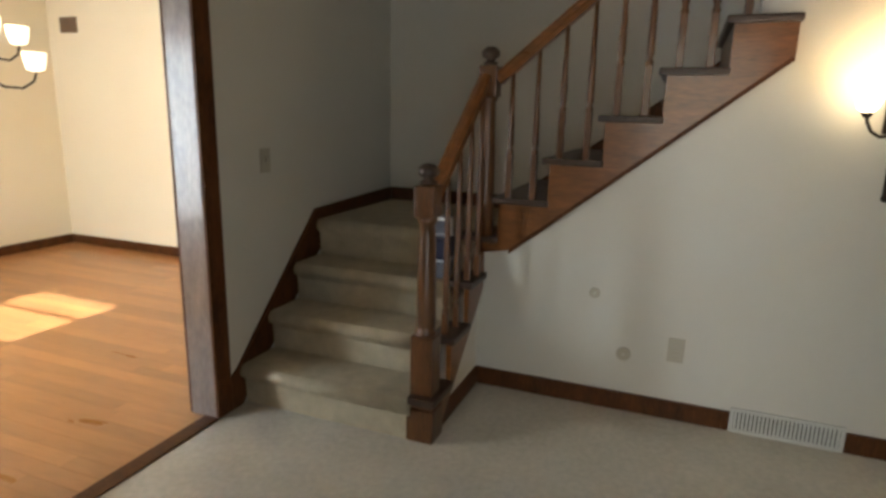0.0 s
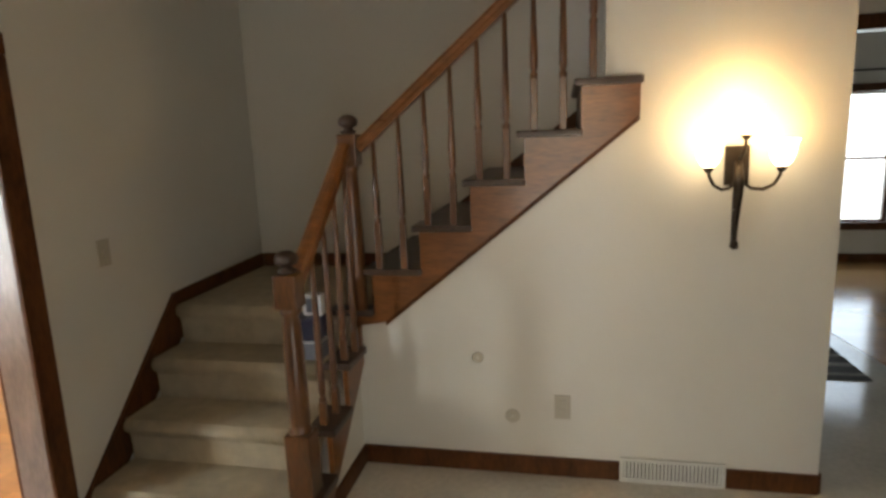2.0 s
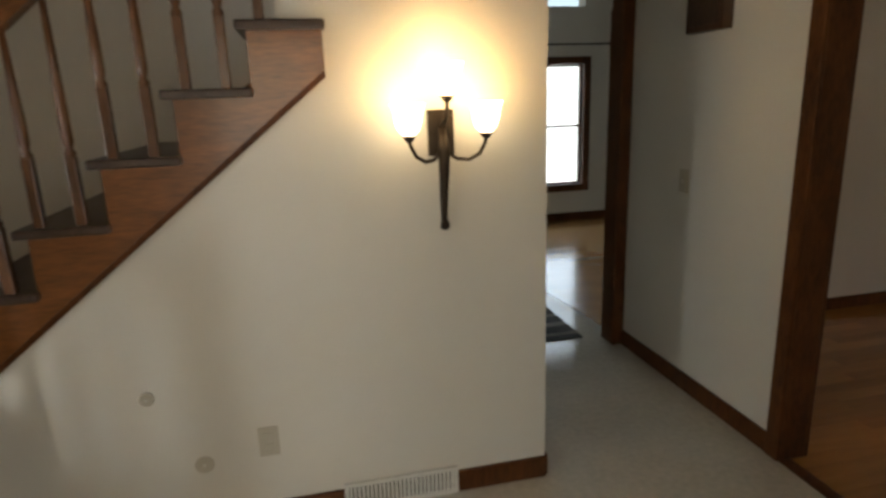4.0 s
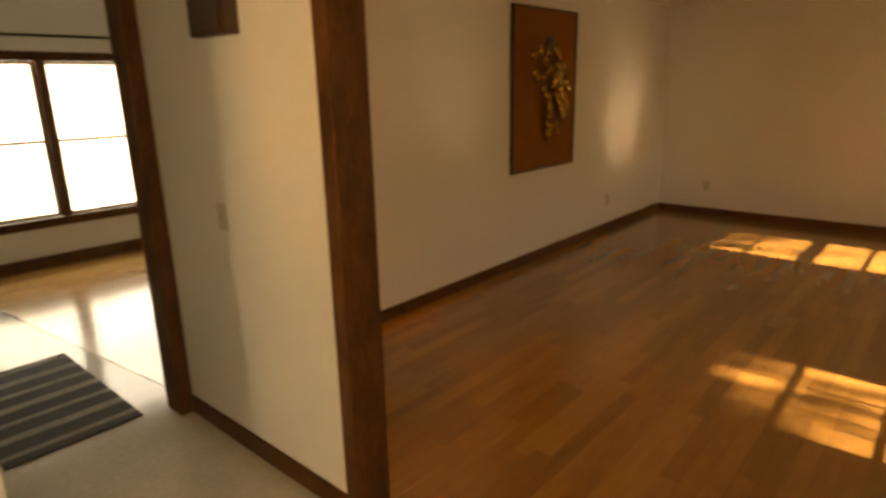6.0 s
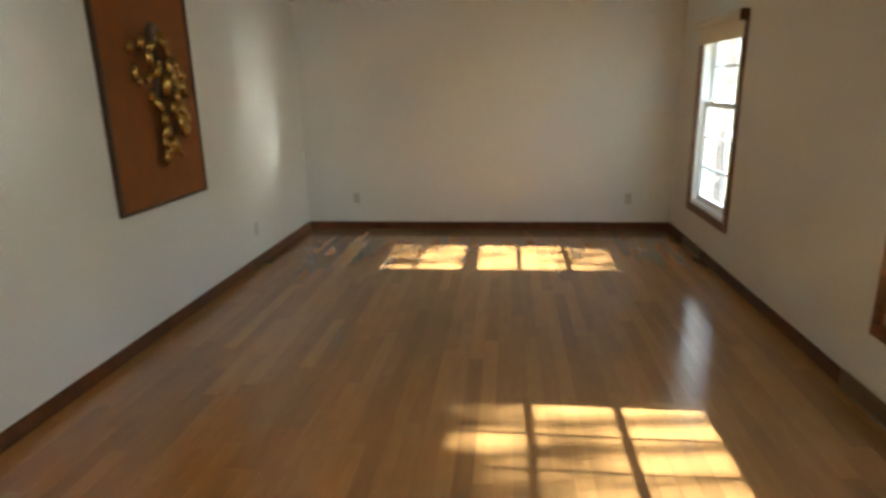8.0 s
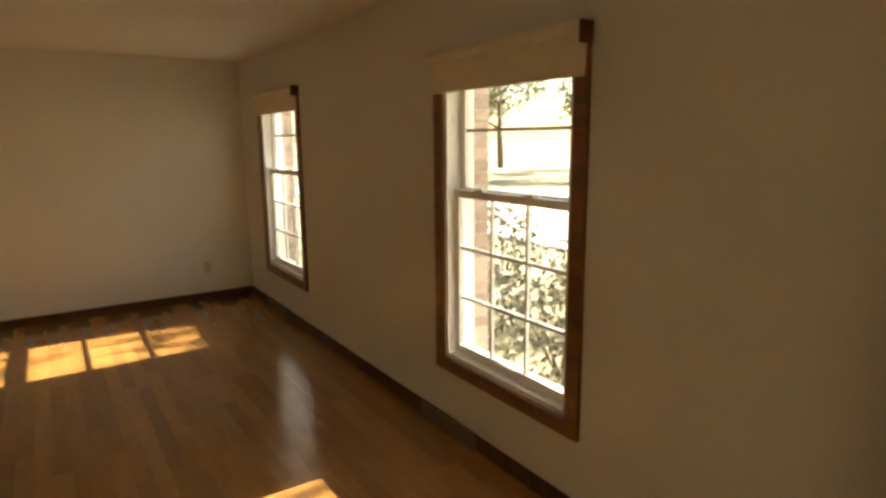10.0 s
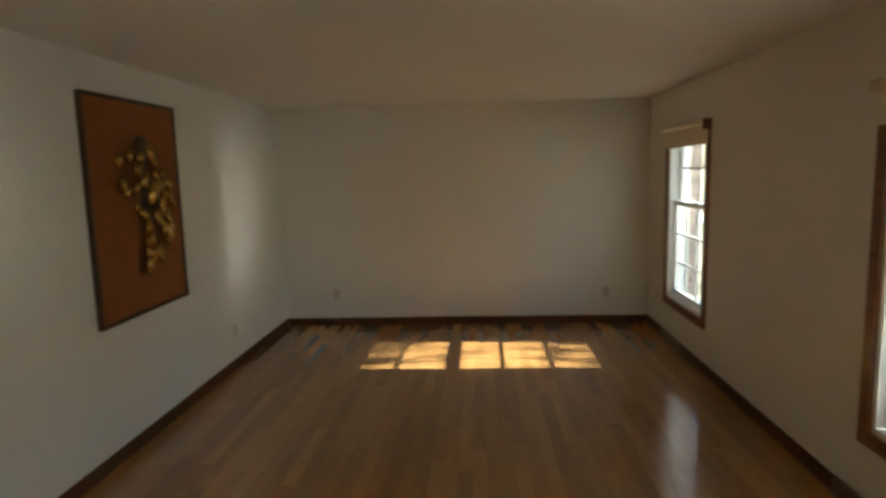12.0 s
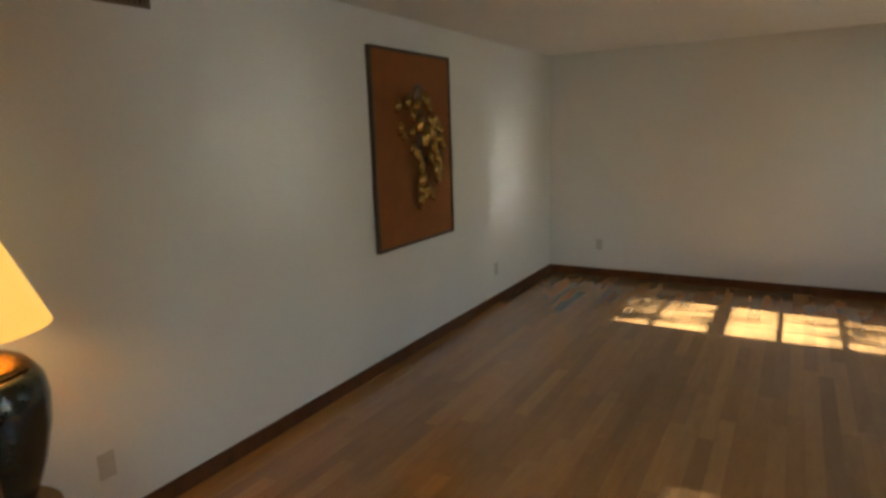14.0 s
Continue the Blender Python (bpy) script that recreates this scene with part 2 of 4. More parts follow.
def wall_with_holes(name, axis, a, b, thick0, thick1, z1, holes, mat, label):
    """A straight wall from a to b with openings (from, to, sill, head) right through it."""
    bm = bmesh.new()

    def add(p, q, z0, z2):
        if q - p > 1e-4 and z2 - z0 > 1e-4:
            if axis == "x":
                box(bm, p, q, thick0, thick1, z0, z2)
            else:
                box(bm, thick0, thick1, p, q, z0, z2)
    at = a
    for p, q, sill, head in sorted(holes):
        add(at, p, 0, z1)
        add(p, q, 0, sill)
        add(p, q, head, z1)
        at = q
    add(at, b, 0, z1)
    return solid(name, bm, mat, label, "wall", kind="structure")


holes_living = [(x0 + 0.07, x1 - 0.07, z0 + 0.07, z1 - 0.07) for x0, x1, z0, z1 in WINS[:2]]
hole_dining = [(x0 + 0.07, x1 - 0.07, z0 + 0.07, z1 - 0.07) for x0, x1, z0, z1 in WINS[2:]]
wall_with_holes("wall_south_living", "x", XH, XE + 0.14, YF - 0.20, YF, H, holes_living, WALL, "warm white painted wall with two tall windows")
wall_with_holes("wall_south_entry", "x", -0.12, XH, YF - 0.20, YF, HF, [(DOORX[0], DOORX[1], 0.0, 2.03)], WALL, "warm white painted wall with the front doorway")
wall_with_holes("wall_south_dining", "x", -4.04, -0.12, YF - 0.20, YF, H, hole_dining, DINING_WALL, "cream painted dining room wall with a window")
solid("wall_north_living", B(XH + 0.12, XE + 0.14, YP, YP + 0.12, 0, H), WALL, "warm white painted wall behind the wall panel", "wall", kind="structure")
solid("wall_east_living", B(XE, XE + 0.14, YF, YP, 0, H), WALL, "plain warm white painted end wall", "wall", kind="structure")
wall_with_holes("wall_hall", "y", YF, YP + 0.12, XH, XH + 0.12, HF, [(-2.25, -0.178, 0.0, 2.03)], WALL, "warm white wall with a wide cased opening")
wall_with_holes("wall_west_entry", "y", YF, YB, -0.12, 0.0, HF, [(-2.45, -0.863, 0.0, 1.915)], WALL, "warm white wall with a wide cased opening")
solid("wall_behind_stair", B(-0.12, 3.0, YB, YB + 0.10, 0, HF), WALL, "warm white wall behind the stair flight", "wall", kind="structure")
STR_A, STR_B = (1.104, 0.735), (2.228, 1.640)   # underside of the stair's side board
solid("wall_stair_side", prism(bmesh.new(), [(0.955, 0), (3.0, 0), (3.0, HF), (2.09, HF), (2.09, 1.76), (2.20, 1.76), (2.20, 1.66), (1.10, 0.775), (0.955, 0.775)], "y", 0.0, 0.09),
      WALL, "warm white wall under the stair, lit by a wall lamp", "wall", kind="structure")
solid("wall_hall_west", B(2.90, 3.0, 0.09, YB, 0, HF), WALL, "warm white hall wall", "wall", kind="structure")
solid("wall_stair_knee", prism(bmesh.new(), [(-0.60, 0), (0.0, 0), (0.0, 0.57), (-0.22, 0.37), (-0.44, 0.17), (-0.60, 0.14)], "x", 0.88, 0.955),
      WALL, "low white wall beside the carpeted steps", "wall", kind="structure")
wall_with_holes("wall_kitchen_opening", "x", 3.0, XH, 1.150, 1.26, HF, [(3.05, 3.925, 0.0, 2.06)], WALL, "wall above the cased kitchen opening", )
solid("wall_west_dining", B(-4.04, -3.90, YF, 1.54, 0, H), DINING_WALL, "cream painted dining room wall", "wall", kind="structure")
solid("wall_north_dining", B(-3.90, -0.12, 1.4, 1.54, 0, H), DINING_WALL, "cream painted dining room wall", "wall", kind="structure")
solid("wall_dining_side", B(-0.132, -0.122, YF, 1.4, 1.915, H), DINING_WALL, "cream painted wall over the opening", "wall", kind="structure")
solid("wall_dining_return", B(-0.132, -0.122, -0.863, 1.4, 0, 1.915), DINING_WALL, "cream painted wall beside the opening", "wall", kind="structure")
# kitchen
KW = (3.733, 5.549, 0.371, 1.979)
wall_with_holes("wall_north_kitchen", "x", 1.0, 8.0, YK, YK + 0.19, HK, [(KW[0] + 0.08, KW[1] - 0.08, KW[2] + 0.08, 2.66)], WALL, "warm white kitchen wall with a wide window")
solid("wall_west_kitchen", B(0.88, 1.0, 1.0, YK + 0.19, 0, HK), WALL, "plain kitchen wall", "wall", kind="structure")
solid("wall_east_kitchen", B(8.0, 8.12, YP + 0.12, YK + 0.19, 0, HK), WALL, "plain kitchen wall", "wall", kind="structure")
solid("wall_above_hall", B(2.90, 8.12, 1.10, 1.37, 2.512, 2.95), WALL, "plain wall over the hall opening", "wall", kind="structure")
solid("wall_south_kitchen", B(1.0, 3.0, 1.0, 1.17, 0, HK), WALL, "plain kitchen wall", "wall", kind="structure")

solid("floor_entry", B(0.0, XH + 0.02, YF - 0.2, 1.10, -0.10, 0.0), VINYL, "pale glossy sheet vinyl floor", "floor", kind="structure")
solid("floor_kitchen", prism(bmesh.new(), [(1.0, 1.10), (3.995, 1.10), (3.995, 1.55), (3.62, YK), (1.0, YK)], "z", -0.10, 0.0), VINYL, "pale glossy sheet vinyl floor", "floor", kind="structure")
solid("subfloor_living", B(XH + 0.02, XE, YF, YP, -0.10, -0.006), SUBFLOOR, "dark joints between floor boards", "floor", kind="structure")
solid("subfloor_dining", B(-3.90, 0.0, YF, 1.4, -0.10, -0.006), SUBFLOOR, "dark joints between floor boards", "floor", kind="structure")
solid("floor_family_room", prism(bmesh.new(), [(4.0, 1.366), (8.0, 1.366), (8.0, YK), (3.625, YK), (4.0, 1.56)], "z", -0.10, 0.0), OAK_FAR, "oak strip floor beyond the hall", "floor", kind="structure")

solid("ceiling_living", B(XH + 0.12, XE + 0.14, YF - 0.2, YP, H, H + 0.1), CEIL, "white textured ceiling", "ceiling", kind="structure")
solid("ceiling_dining", B(-4.04, -0.12, YF - 0.2, 1.54, H, H + 0.1), CEIL, "white ceiling", "ceiling", kind="structure")
SLOTX, SLOTY = 0.31, 0.07           # opening to the upper floor in the stair's corner
bm = bmesh.new()
box(bm, SLOTX + 0.02, XH + 0.12, SLOTY, YB + 0.10, HF, HF + 0.03)
box(bm, -0.12, XH + 0.12, YF - 0.2, SLOTY, HF, HF + 0.03)
box(bm, 2.90, XH + 0.12, YB + 0.10, 1.17, HF, HF + 0.24)
solid("ceiling_entry", bm, CEIL, "white ceiling with an opening over the stair", "ceiling", kind="structure")
solid("ceiling_kitchen", B(0.88, 8.12, 1.17, YK + 0.19, HK, HK + 0.1), CEIL, "white ceiling", "ceiling", kind="structure")

# upper floor seen through the opening
solid("upper_floor", B(-1.6, -0.12, -0.6, 2.5, HF + 0.04, HF + 0.088), CARPET, "carpeted upper hall floor", "floor", kind="structure")
solid("upper_floor_back", B(-0.12, 3.0, YB + 0.10, 2.5, HF + 0.04, HF + 0.088), CARPET, "carpeted upper hall floor", "floor", kind="structure")
wall_up = bmesh.new()
box(wall_up, -1.7, -1.6, -0.7, 2.6, HF + 0.04, 5.1)
box(wall_up, -1.6, -1.2, 2.5, 2.6, HF + 0.04, 5.1)
box(wall_up, 0.15, 3.0, 2.5, 2.6, HF + 0.04, 5.1)
box(wall_up, -1.2, 0.15, 2.5, 2.6, 4.2, 5.1)
box(wall_up, -1.2, 0.15, 2.5, 2.6, HF + 0.04, 2.66)
box(wall_up, -1.6, 3.0, -0.7, -0.6, HF + 0.031, 5.1)
box(wall_up, 3.0, 3.1, -0.7, 2.6, HF + 0.031, 5.1)
solid("wall_upper", wall_up, WALL, "white walls of the upper hall", "wall", kind="structure")
solid("ceiling_upper", B(-1.7, 3.1, -0.7, 2.6, 5.1, 5.2), CEIL, "white ceiling of the upper hall", "ceiling", kind="structure")

# ---- trim ----


def casing(name, parts_, label):
    base = thing(name, 0, 0, 0, label, "door trim", kind="structure")
    for nm, args in parts_:
        tinted = nm == "sheen_jamb"
        part(nm, B(*args, bevel=0.002 if tinted else 0.006), JAMB if tinted else TRIM, base, "stained wooden reveal, coloured paler for window sheen" if tinted else "")
    return base


def board(name, *args, mat=None):
    return solid(name, B(*args, bevel=0.004), mat or TRIM, "dark stained wooden baseboard", "baseboard", kind="structure")


BBH = 0.088
board("baseboard_1", XH + 0.135, XE, YP - 0.014, YP, 0, BBH)
board("baseboard_2", XE - 0.014, XE, YF, YP - 0.014, 0, BBH)
board("baseboard_3", XH + 0.135, XE - 0.014, YF, YF + 0.014, 0, BBH)
board("baseboard_4", XH + 0.12, XH + 0.134, -0.110, YP, 0, BBH)
board("baseboard_5", 0.970, 2.177, -0.014, 0, 0, 0.092)
board("baseboard_6", 2.626, 3.0, -0.014, 0, 0, 0.092)
board("baseboard_7", 0.956, 0.970, -0.56, 0, 0, 0.092)
board("baseboard_8", XH - 0.014, XH, -0.110, 1.135, 0, 0.095)
board("baseboard_9", -3.90, -0.132, 1.386, 1.4, 0, 0.09)
board("baseboard_10", -3.90, -3.886, YF, 1.386, 0, 0.09)
board("baseboard_11", 1.0, 8.0, YK - 0.014, YK, 0, 0.10)
board("baseboard_12", 3.0, 3.014, 0.0, 1.03, 0, 0.092)
board("baseboard_13", -0.146, -0.132, -0.769, 1.386, 0, 0.09)

casing("opening_trim_dining", [
    ("side_casing", (0.0, 0.020, -0.864, -0.770, 0, 1.915)), ("side_casing", (0.0, 0.020, -2.54, -2.46, 0, 1.915)),
    ("head_casing", (0.0, 0.022, -2.54, -0.770, 1.915, 1.99)),
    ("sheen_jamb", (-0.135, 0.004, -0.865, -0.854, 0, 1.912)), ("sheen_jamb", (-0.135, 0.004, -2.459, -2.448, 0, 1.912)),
    ("side_casing", (-0.152, -0.132, -0.864, -0.770, 0, 1.915)),
], "dark stained wooden trim round the dining opening")
casing("opening_trim_living", [
    ("side_casing", (XH - 0.020, XH, -0.182, -0.111, 0, 2.03)), ("side_casing", (XH - 0.020, XH, -2.34, -2.258, 0, 2.03)),
    ("head_casing", (XH - 0.022, XH, -2.34, -0.111, 2.03, 2.11)),
    ("jamb", (XH - 0.004, XH + 0.124, -0.183, -0.171, 0, 2.026)), ("jamb", (XH - 0.004, XH + 0.124, -2.257, -2.245, 0, 2.026)),
    ("side_casing", (XH + 0.12, XH + 0.140, -0.182, -0.111, 0, 2.03)), ("side_casing", (XH + 0.12, XH + 0.140, -2.34, -2.258, 0, 2.03)),
    ("head_casing", (XH + 0.12, XH + 0.142, -2.34, -0.111, 2.03, 2.11)),
], "dark stained wooden trim round the living room opening")
casing("opening_trim_kitchen", [
    ("side_casing", (3.910, 3.984, 1.130, 1.150, 0, 2.06)), ("head_casing", (3.0, 3.984, 1.128, 1.150, 2.06, 2.14)),
    ("jamb", (3.911, 3.925, 1.151, 1.264, 0, 2.05)), ("side_casing", (3.910, 3.985, 1.260, 1.280, 0, 2.0)),
], "dark stained wooden trim round the kitchen opening")
casing("threshold_trim", [("strip", (-0.06, 0.02, -2.44, -0.866, 0.0, 0.008)), ("strip", (XH - 0.01, XH + 0.05, -2.24, -0.184, 0.0, 0.008))],
       "wooden floor strips between floor coverings")

# fascia round the opening over the stair
fascia = thing("stairwell_fascia", 0.1, 0.5, HF, "dark stained fascia boards round the stairwell opening", "trim", kind="structure")
part("board", B(-0.004, 0.016, SLOTY, YB, HF - 0.03, HF + 0.12), DARKWOOD, fascia)
part("board", B(0.016, SLOTX, YB - 0.016, YB + 0.004, HF - 0.03, HF + 0.12), DARKWOOD, fascia)


# ---- windows ----
def window(name, x0, x1, z0, z1, label):
    """A double-hung sash window in the front wall, with wooden casing and a rolled cream shade."""
    y = YF
    w = thing(name, (x0 + x1) / 2, y, z0, label, "window", kind="structure")
    m = Matrix.Translation((-(x0 + x1) / 2, -y, -z0))

    def p(nm, bm, mat, parent=None, lab=""):
        bm.transform(m)
        return part(nm, bm, mat, parent or w, lab)
    cw = 0.075
    p("side_casing", B(x0, x0 + cw, y, y + 0.022, z0 + cw, z1 - cw, bevel=0.005), RAILWOOD, None, "stained wood casing")
    p("side_casing", B(x1 - cw, x1, y, y + 0.022, z0 + cw, z1 - cw, bevel=0.005), RAILWOOD)
    p("head_casing", B(x0, x1, y, y + 0.022, z1 - cw, z1, bevel=0.005), RAILWOOD)
    p("bottom_casing", B(x0, x1, y, y + 0.024, z0, z0 + cw, bevel=0.005), RAILWOOD)
    a, b, c, d = x0 + cw, x1 - cw, z0 + cw, z1 - cw
    for nm, args in (("jamb_liner", (a - 0.004, a + 0.028, y - 0.17, y + 0.004, c, d)), ("jamb_liner", (b - 0.028, b + 0.004, y - 0.17, y + 0.004, c, d)),
                     ("head_liner", (a, b, y - 0.17, y + 0.004, d - 0.028, d + 0.004)), ("sill", (a, b, y - 0.18, y + 0.004, c - 0.004, c + 0.028))):
        p(nm, B(*args, bevel=0.003), SASH)
    mid = z0 + 0.989
    for nm, yy, lo, hi in (("upper_sash", y - 0.10, mid - 0.02, d - 0.03), ("lower_sash", y - 0.058, c + 0.03, mid + 0.022)):
        l, r = a + 0.03, b - 0.03
        bm = bmesh.new()
        box(bm, l, l + 0.042, yy - 0.018, yy + 0.018, lo, hi, bevel=0.003)
        box(bm, r - 0.042, r, yy - 0.018, yy + 0.018, lo, hi, bevel=0.003)
        box(bm, l + 0.042, r - 0.042, yy - 0.018, yy + 0.018, hi - 0.042, hi, bevel=0.003)
        box(bm, l + 0.042, r - 0.042, yy - 0.018, yy + 0.018, lo, lo + 0.05, bevel=0.003)
        sash = p(nm, bm, SASH, None, "white painted sash")
        gl, gr, g0, g1 = l + 0.042, r - 0.042, lo + 0.05, hi - 0.042
        for k in (1, 2):
            zz = g0 + (g1 - g0) * k / 3 if nm == "lower_sash" else mid + 0.328 * k
            if zz > g1 - 0.02:
                continue
            p("muntin", B(gl, gr, yy - 0.009, yy + 0.009, zz - 0.009, zz + 0.009), SASH, sash)
            xx = gl + (gr - gl) * k / 3
            if nm == "lower_sash":
                p("muntin", B(xx - 0.008, xx + 0.008, yy - 0.0085, yy + 0.0085, g0, g1), SASH, sash)
        pane = p("pane", B(gl, gr, yy - 0.002, yy + 0.002, g0, g1), glass, sash, "clear window glass")
        pane.visible_shadow = False
    for xx in (a + 0.33 * (b - a), a + 0.72 * (b - a)):
        p("sash_lock", B(xx - 0.03, xx + 0.03, y - 0.058, y - 0.030, mid + 0.022, mid + 0.036, bevel=0.004), SASH)
    # rolled shade
    sh = p("shade", B(x0 + 0.01, x1 - 0.01, y + 0.024, y + 0.030, 1.887, z1 + 0.02), SHADECLOTH, None, "cream roller shade drawn a little way down")
    bm = bmesh.new()
    tube(bm, [(x0 + 0.01, y + 0.052, z1 + 0.01), (x1 - 0.01, y + 0.052, z1 + 0.01)], 0.026, 16)
    p("roller", bm, SHADECLOTH, sh)
    p("hem_bar", B(x0 + 0.01, x1 - 0.01, y + 0.023, y + 0.034, 1.877, 1.897, bevel=0.003), SHADECLOTH, sh)
    p("bracket", B(x0 - 0.002, x0 + 0.008, y, y + 0.070, z1 - 0.05, z1 + 0.035, bevel=0.003), TRIM)
    return w


for k, (x0, x1, z0, z1) in enumerate(WINS):
    window("window_%d" % (k + 1), x0, x1, z0, z1, "double-hung white sash window with stained wood casing and cream shade")

# kitchen window with two casements side by side and a rod above
kw = thing("window_4", (KW[0] + KW[1]) / 2, YK, KW[2], "wide kitchen window with dark wood frame", "window", kind="structure")
off = Matrix.Translation((-(KW[0] + KW[1]) / 2, -YK, -KW[2]))


def kp(nm, bm, mat, parent=None):
    bm.transform(off)
    return part(nm, bm, mat, parent or kw)


x0, x1, z0, z1 = KW
c = 0.085
for nm, args in (("side_casing", (x0, x0 + c, YK - 0.022, YK, z0 + c, z1 - c)), ("side_casing", (x1 - c, x1, YK - 0.022, YK, z0 + c, z1 - c)),
                 ("head_casing", (x0, x1, YK - 0.022, YK, z1 - c, z1)), ("bottom_casing", (x0, x1, YK - 0.024, YK, z0, z0 + c)),
                 ("mullion", ((x0 + x1) / 2 - 0.035, (x0 + x1) / 2 + 0.035, YK - 0.020, YK + 0.090, z0 + c, z1 - c))):
    kp(nm, B(*args, bevel=0.005), TRIM)
for a, b in ((x0 + c, (x0 + x1) / 2 - 0.035), ((x0 + x1) / 2 + 0.035, x1 - c)):
    bm = bmesh.new()
    for args in ((a, a + 0.03, YK + 0.030, YK + 0.070, z0 + c, z1 - c), (b - 0.03, b, YK + 0.030, YK + 0.070, z0 + c, z1 - c), (a + 0.03, b - 0.03, YK + 0.030, YK + 0.070, z0 + c, z0 + c + 0.03),
                 (a + 0.03, b - 0.03, YK + 0.030, YK + 0.070, z1 - c - 0.03, z1 - c), (a + 0.03, b - 0.03, YK + 0.030, YK + 0.070, 1.155, 1.185)):
        box(bm, *args)
    s = kp("sash", bm, TRIM)
    kp("pane", B(a + 0.03, b - 0.03, YK + 0.048, YK + 0.052, z0 + c + 0.03, z1 - c - 0.03), glass, s).visible_shadow = False
solid("wall_under_transom", B(KW[0] + 0.08, KW[1] - 0.08, YK + 0.002, YK + 0.188, KW[3] - 0.08, 2.54), WALL, "wall between the kitchen window and its transom", "wall", kind="structure")
kp("transom_post", B((x0 + x1) / 2 - 0.03, (x0 + x1) / 2 + 0.03, YK + 0.005, YK + 0.090, 2.54, 2.66), TRIM)
rod = thing("curtain_rod", 4.65, YK - 0.06, 2.115, "thin dark curtain rod above the kitchen window", "curtain rod")
part("rod", tube(bmesh.new(), [(-1.1, 0, 0), (1.1, 0, 0)], 0.011, 10), IRON, rod)
for xx in (-1.0, 1.0):
    part("bracket", B(xx - 0.01, xx + 0.01, -0.01, 0.06, -0.012, 0.012), IRON, rod)
    part("finial", lathe(bmesh.new(), [(0.004, -0.02), (0.016, -0.012), (0.020, 0.0), (0.016, 0.012), (0.004, 0.02)], xx * 1.11, 0, 0, 12), IRON, rod)

# ---- stair ----
NOSE0 = -0.700
lower = thing("carpeted_stair", 0.45, -0.4, 0, "beige carpeted steps with a landing", "stairs", kind="structure")
L0 = Matrix.Translation((-0.45, 0.4, 0))
for k in range(4):
    y0 = NOSE0 + RUN * k
    y1 = NOSE0 + RUN * (k + 1) + 0.04 if k < 3 else YB
    z1 = R * (k + 1)
    bm = bmesh.new()
    out = [(y1, R * k), (y1, z1), (y0 + 0.012, z1)]
    out += [(y0 + 0.026 - 0.036 * math.sin(a), z1 - 0.034 + 0.034 * math.cos(a)) for a in (0.4, 0.8, 1.2, 1.57, 2.0, 2.4, 2.8)]
    out += [(y0 + 0.024, z1 - 0.085), (y0 + 0.030, R * k)]
    prism(bm, out, "x", 0.018, 0.885 if k < 3 else 0.953)
    bm.transform(L0)
    ob = part("landing" if k == 3 else "step", bm, CARPET, lower, "beige cut-pile carpet")
    for f in ob.data.polygons:
        f.use_smooth = len(f.vertices) == 4 and f.area < 0.02
# skirt boards on the walls
solid("skirt_board", prism(bmesh.new(), [(-0.766, 0.0), (-0.70, 0.0), (-0.02, 0.62), (YB - 0.016, 0.62), (YB - 0.016, R * 4 + 0.085), (-0.035, R * 4 + 0.062), (-0.715, 0.189), (-0.766, 0.155)], "x", 0.001, 0.017),
      TRIM, "dark stained skirt board beside the carpeted steps", "skirt board", kind="structure")
solid("skirt_board", prism(bmesh.new(), [(0.018, R * 4), (1.04, R * 4), (2.2, 1.60), (2.89, 2.16), (2.89, 2.36), (1.0, R * 4 + 0.16), (0.95, R * 4 + 0.085), (0.018, R * 4 + 0.085)], "y", YB - 0.016, YB - 0.001),
      TRIM, "dark stained skirt board along the back of the stair", "skirt board", kind="structure")

upper = thing("upper_stair", 1.6, 0.4, 0, "upper stair flight with dark wooden treads", "stairs", kind="structure")
U0 = Matrix.Translation((-1.6, -0.4, 0))


def up(nm, bm, mat, parent=None, lab=""):
    bm.transform(U0)
    return part(nm, bm, mat, parent or upper, lab)


X5 = 1.052                       # riser of the first upper step
for n in range(5, 13):
    xr = X5 + RUN2 * (n - 5)
    z = R * n
    inside = n > 9
    up("tread", B(xr - 0.03, xr + RUN2 + 0.005, 0.10 if inside else -0.062, YB - 0.018, z - 0.030, z, bevel=0.008), DARKWOOD, None, "dark stained tread")
    up("riser", B(xr, xr + 0.016, 0.10 if inside else -0.02, YB - 0.018, z - R, z - 0.030), DARKWOOD)
# end of the landing under the upper newel
up("tread", B(0.84, X5 + 0.004, -0.062, 0.04, R * 4 - 0.028, R * 4 + 0.004, bevel=0.008), DARKWOOD, None, "dark stained nosing")
# stepped side board on the wall
out = [(0.962, 0.712), (1.104, 0.735), (2.228, 1.640), (2.228, R * 9 - 0.030)]
for n in range(9, 4, -1):
    xr = X5 + RUN2 * (n - 5)
    out += [(xr, R * n - 0.030), (xr, R * (n - 1) - (0.030 if n > 5 else 0.026))]
out += [(0.962, R * 4 - 0.026)]
up("side_board", prism(bmesh.new(), out, "y", -0.030, -0.002), RAILWOOD, None, "stained wood stepped side board")
bm = bmesh.new()
sl = math.atan2(STR_B[1] - STR_A[1], STR_B[0] - STR_A[0])
prism(bm, [STR_A, STR_B, (STR_B[0] + 0.002, STR_B[1] - 0.022), (STR_A[0] + 0.004, STR_A[1] - 0.022)], "y", -0.016, -0.001)
up("edge_moulding", bm, TRIM)
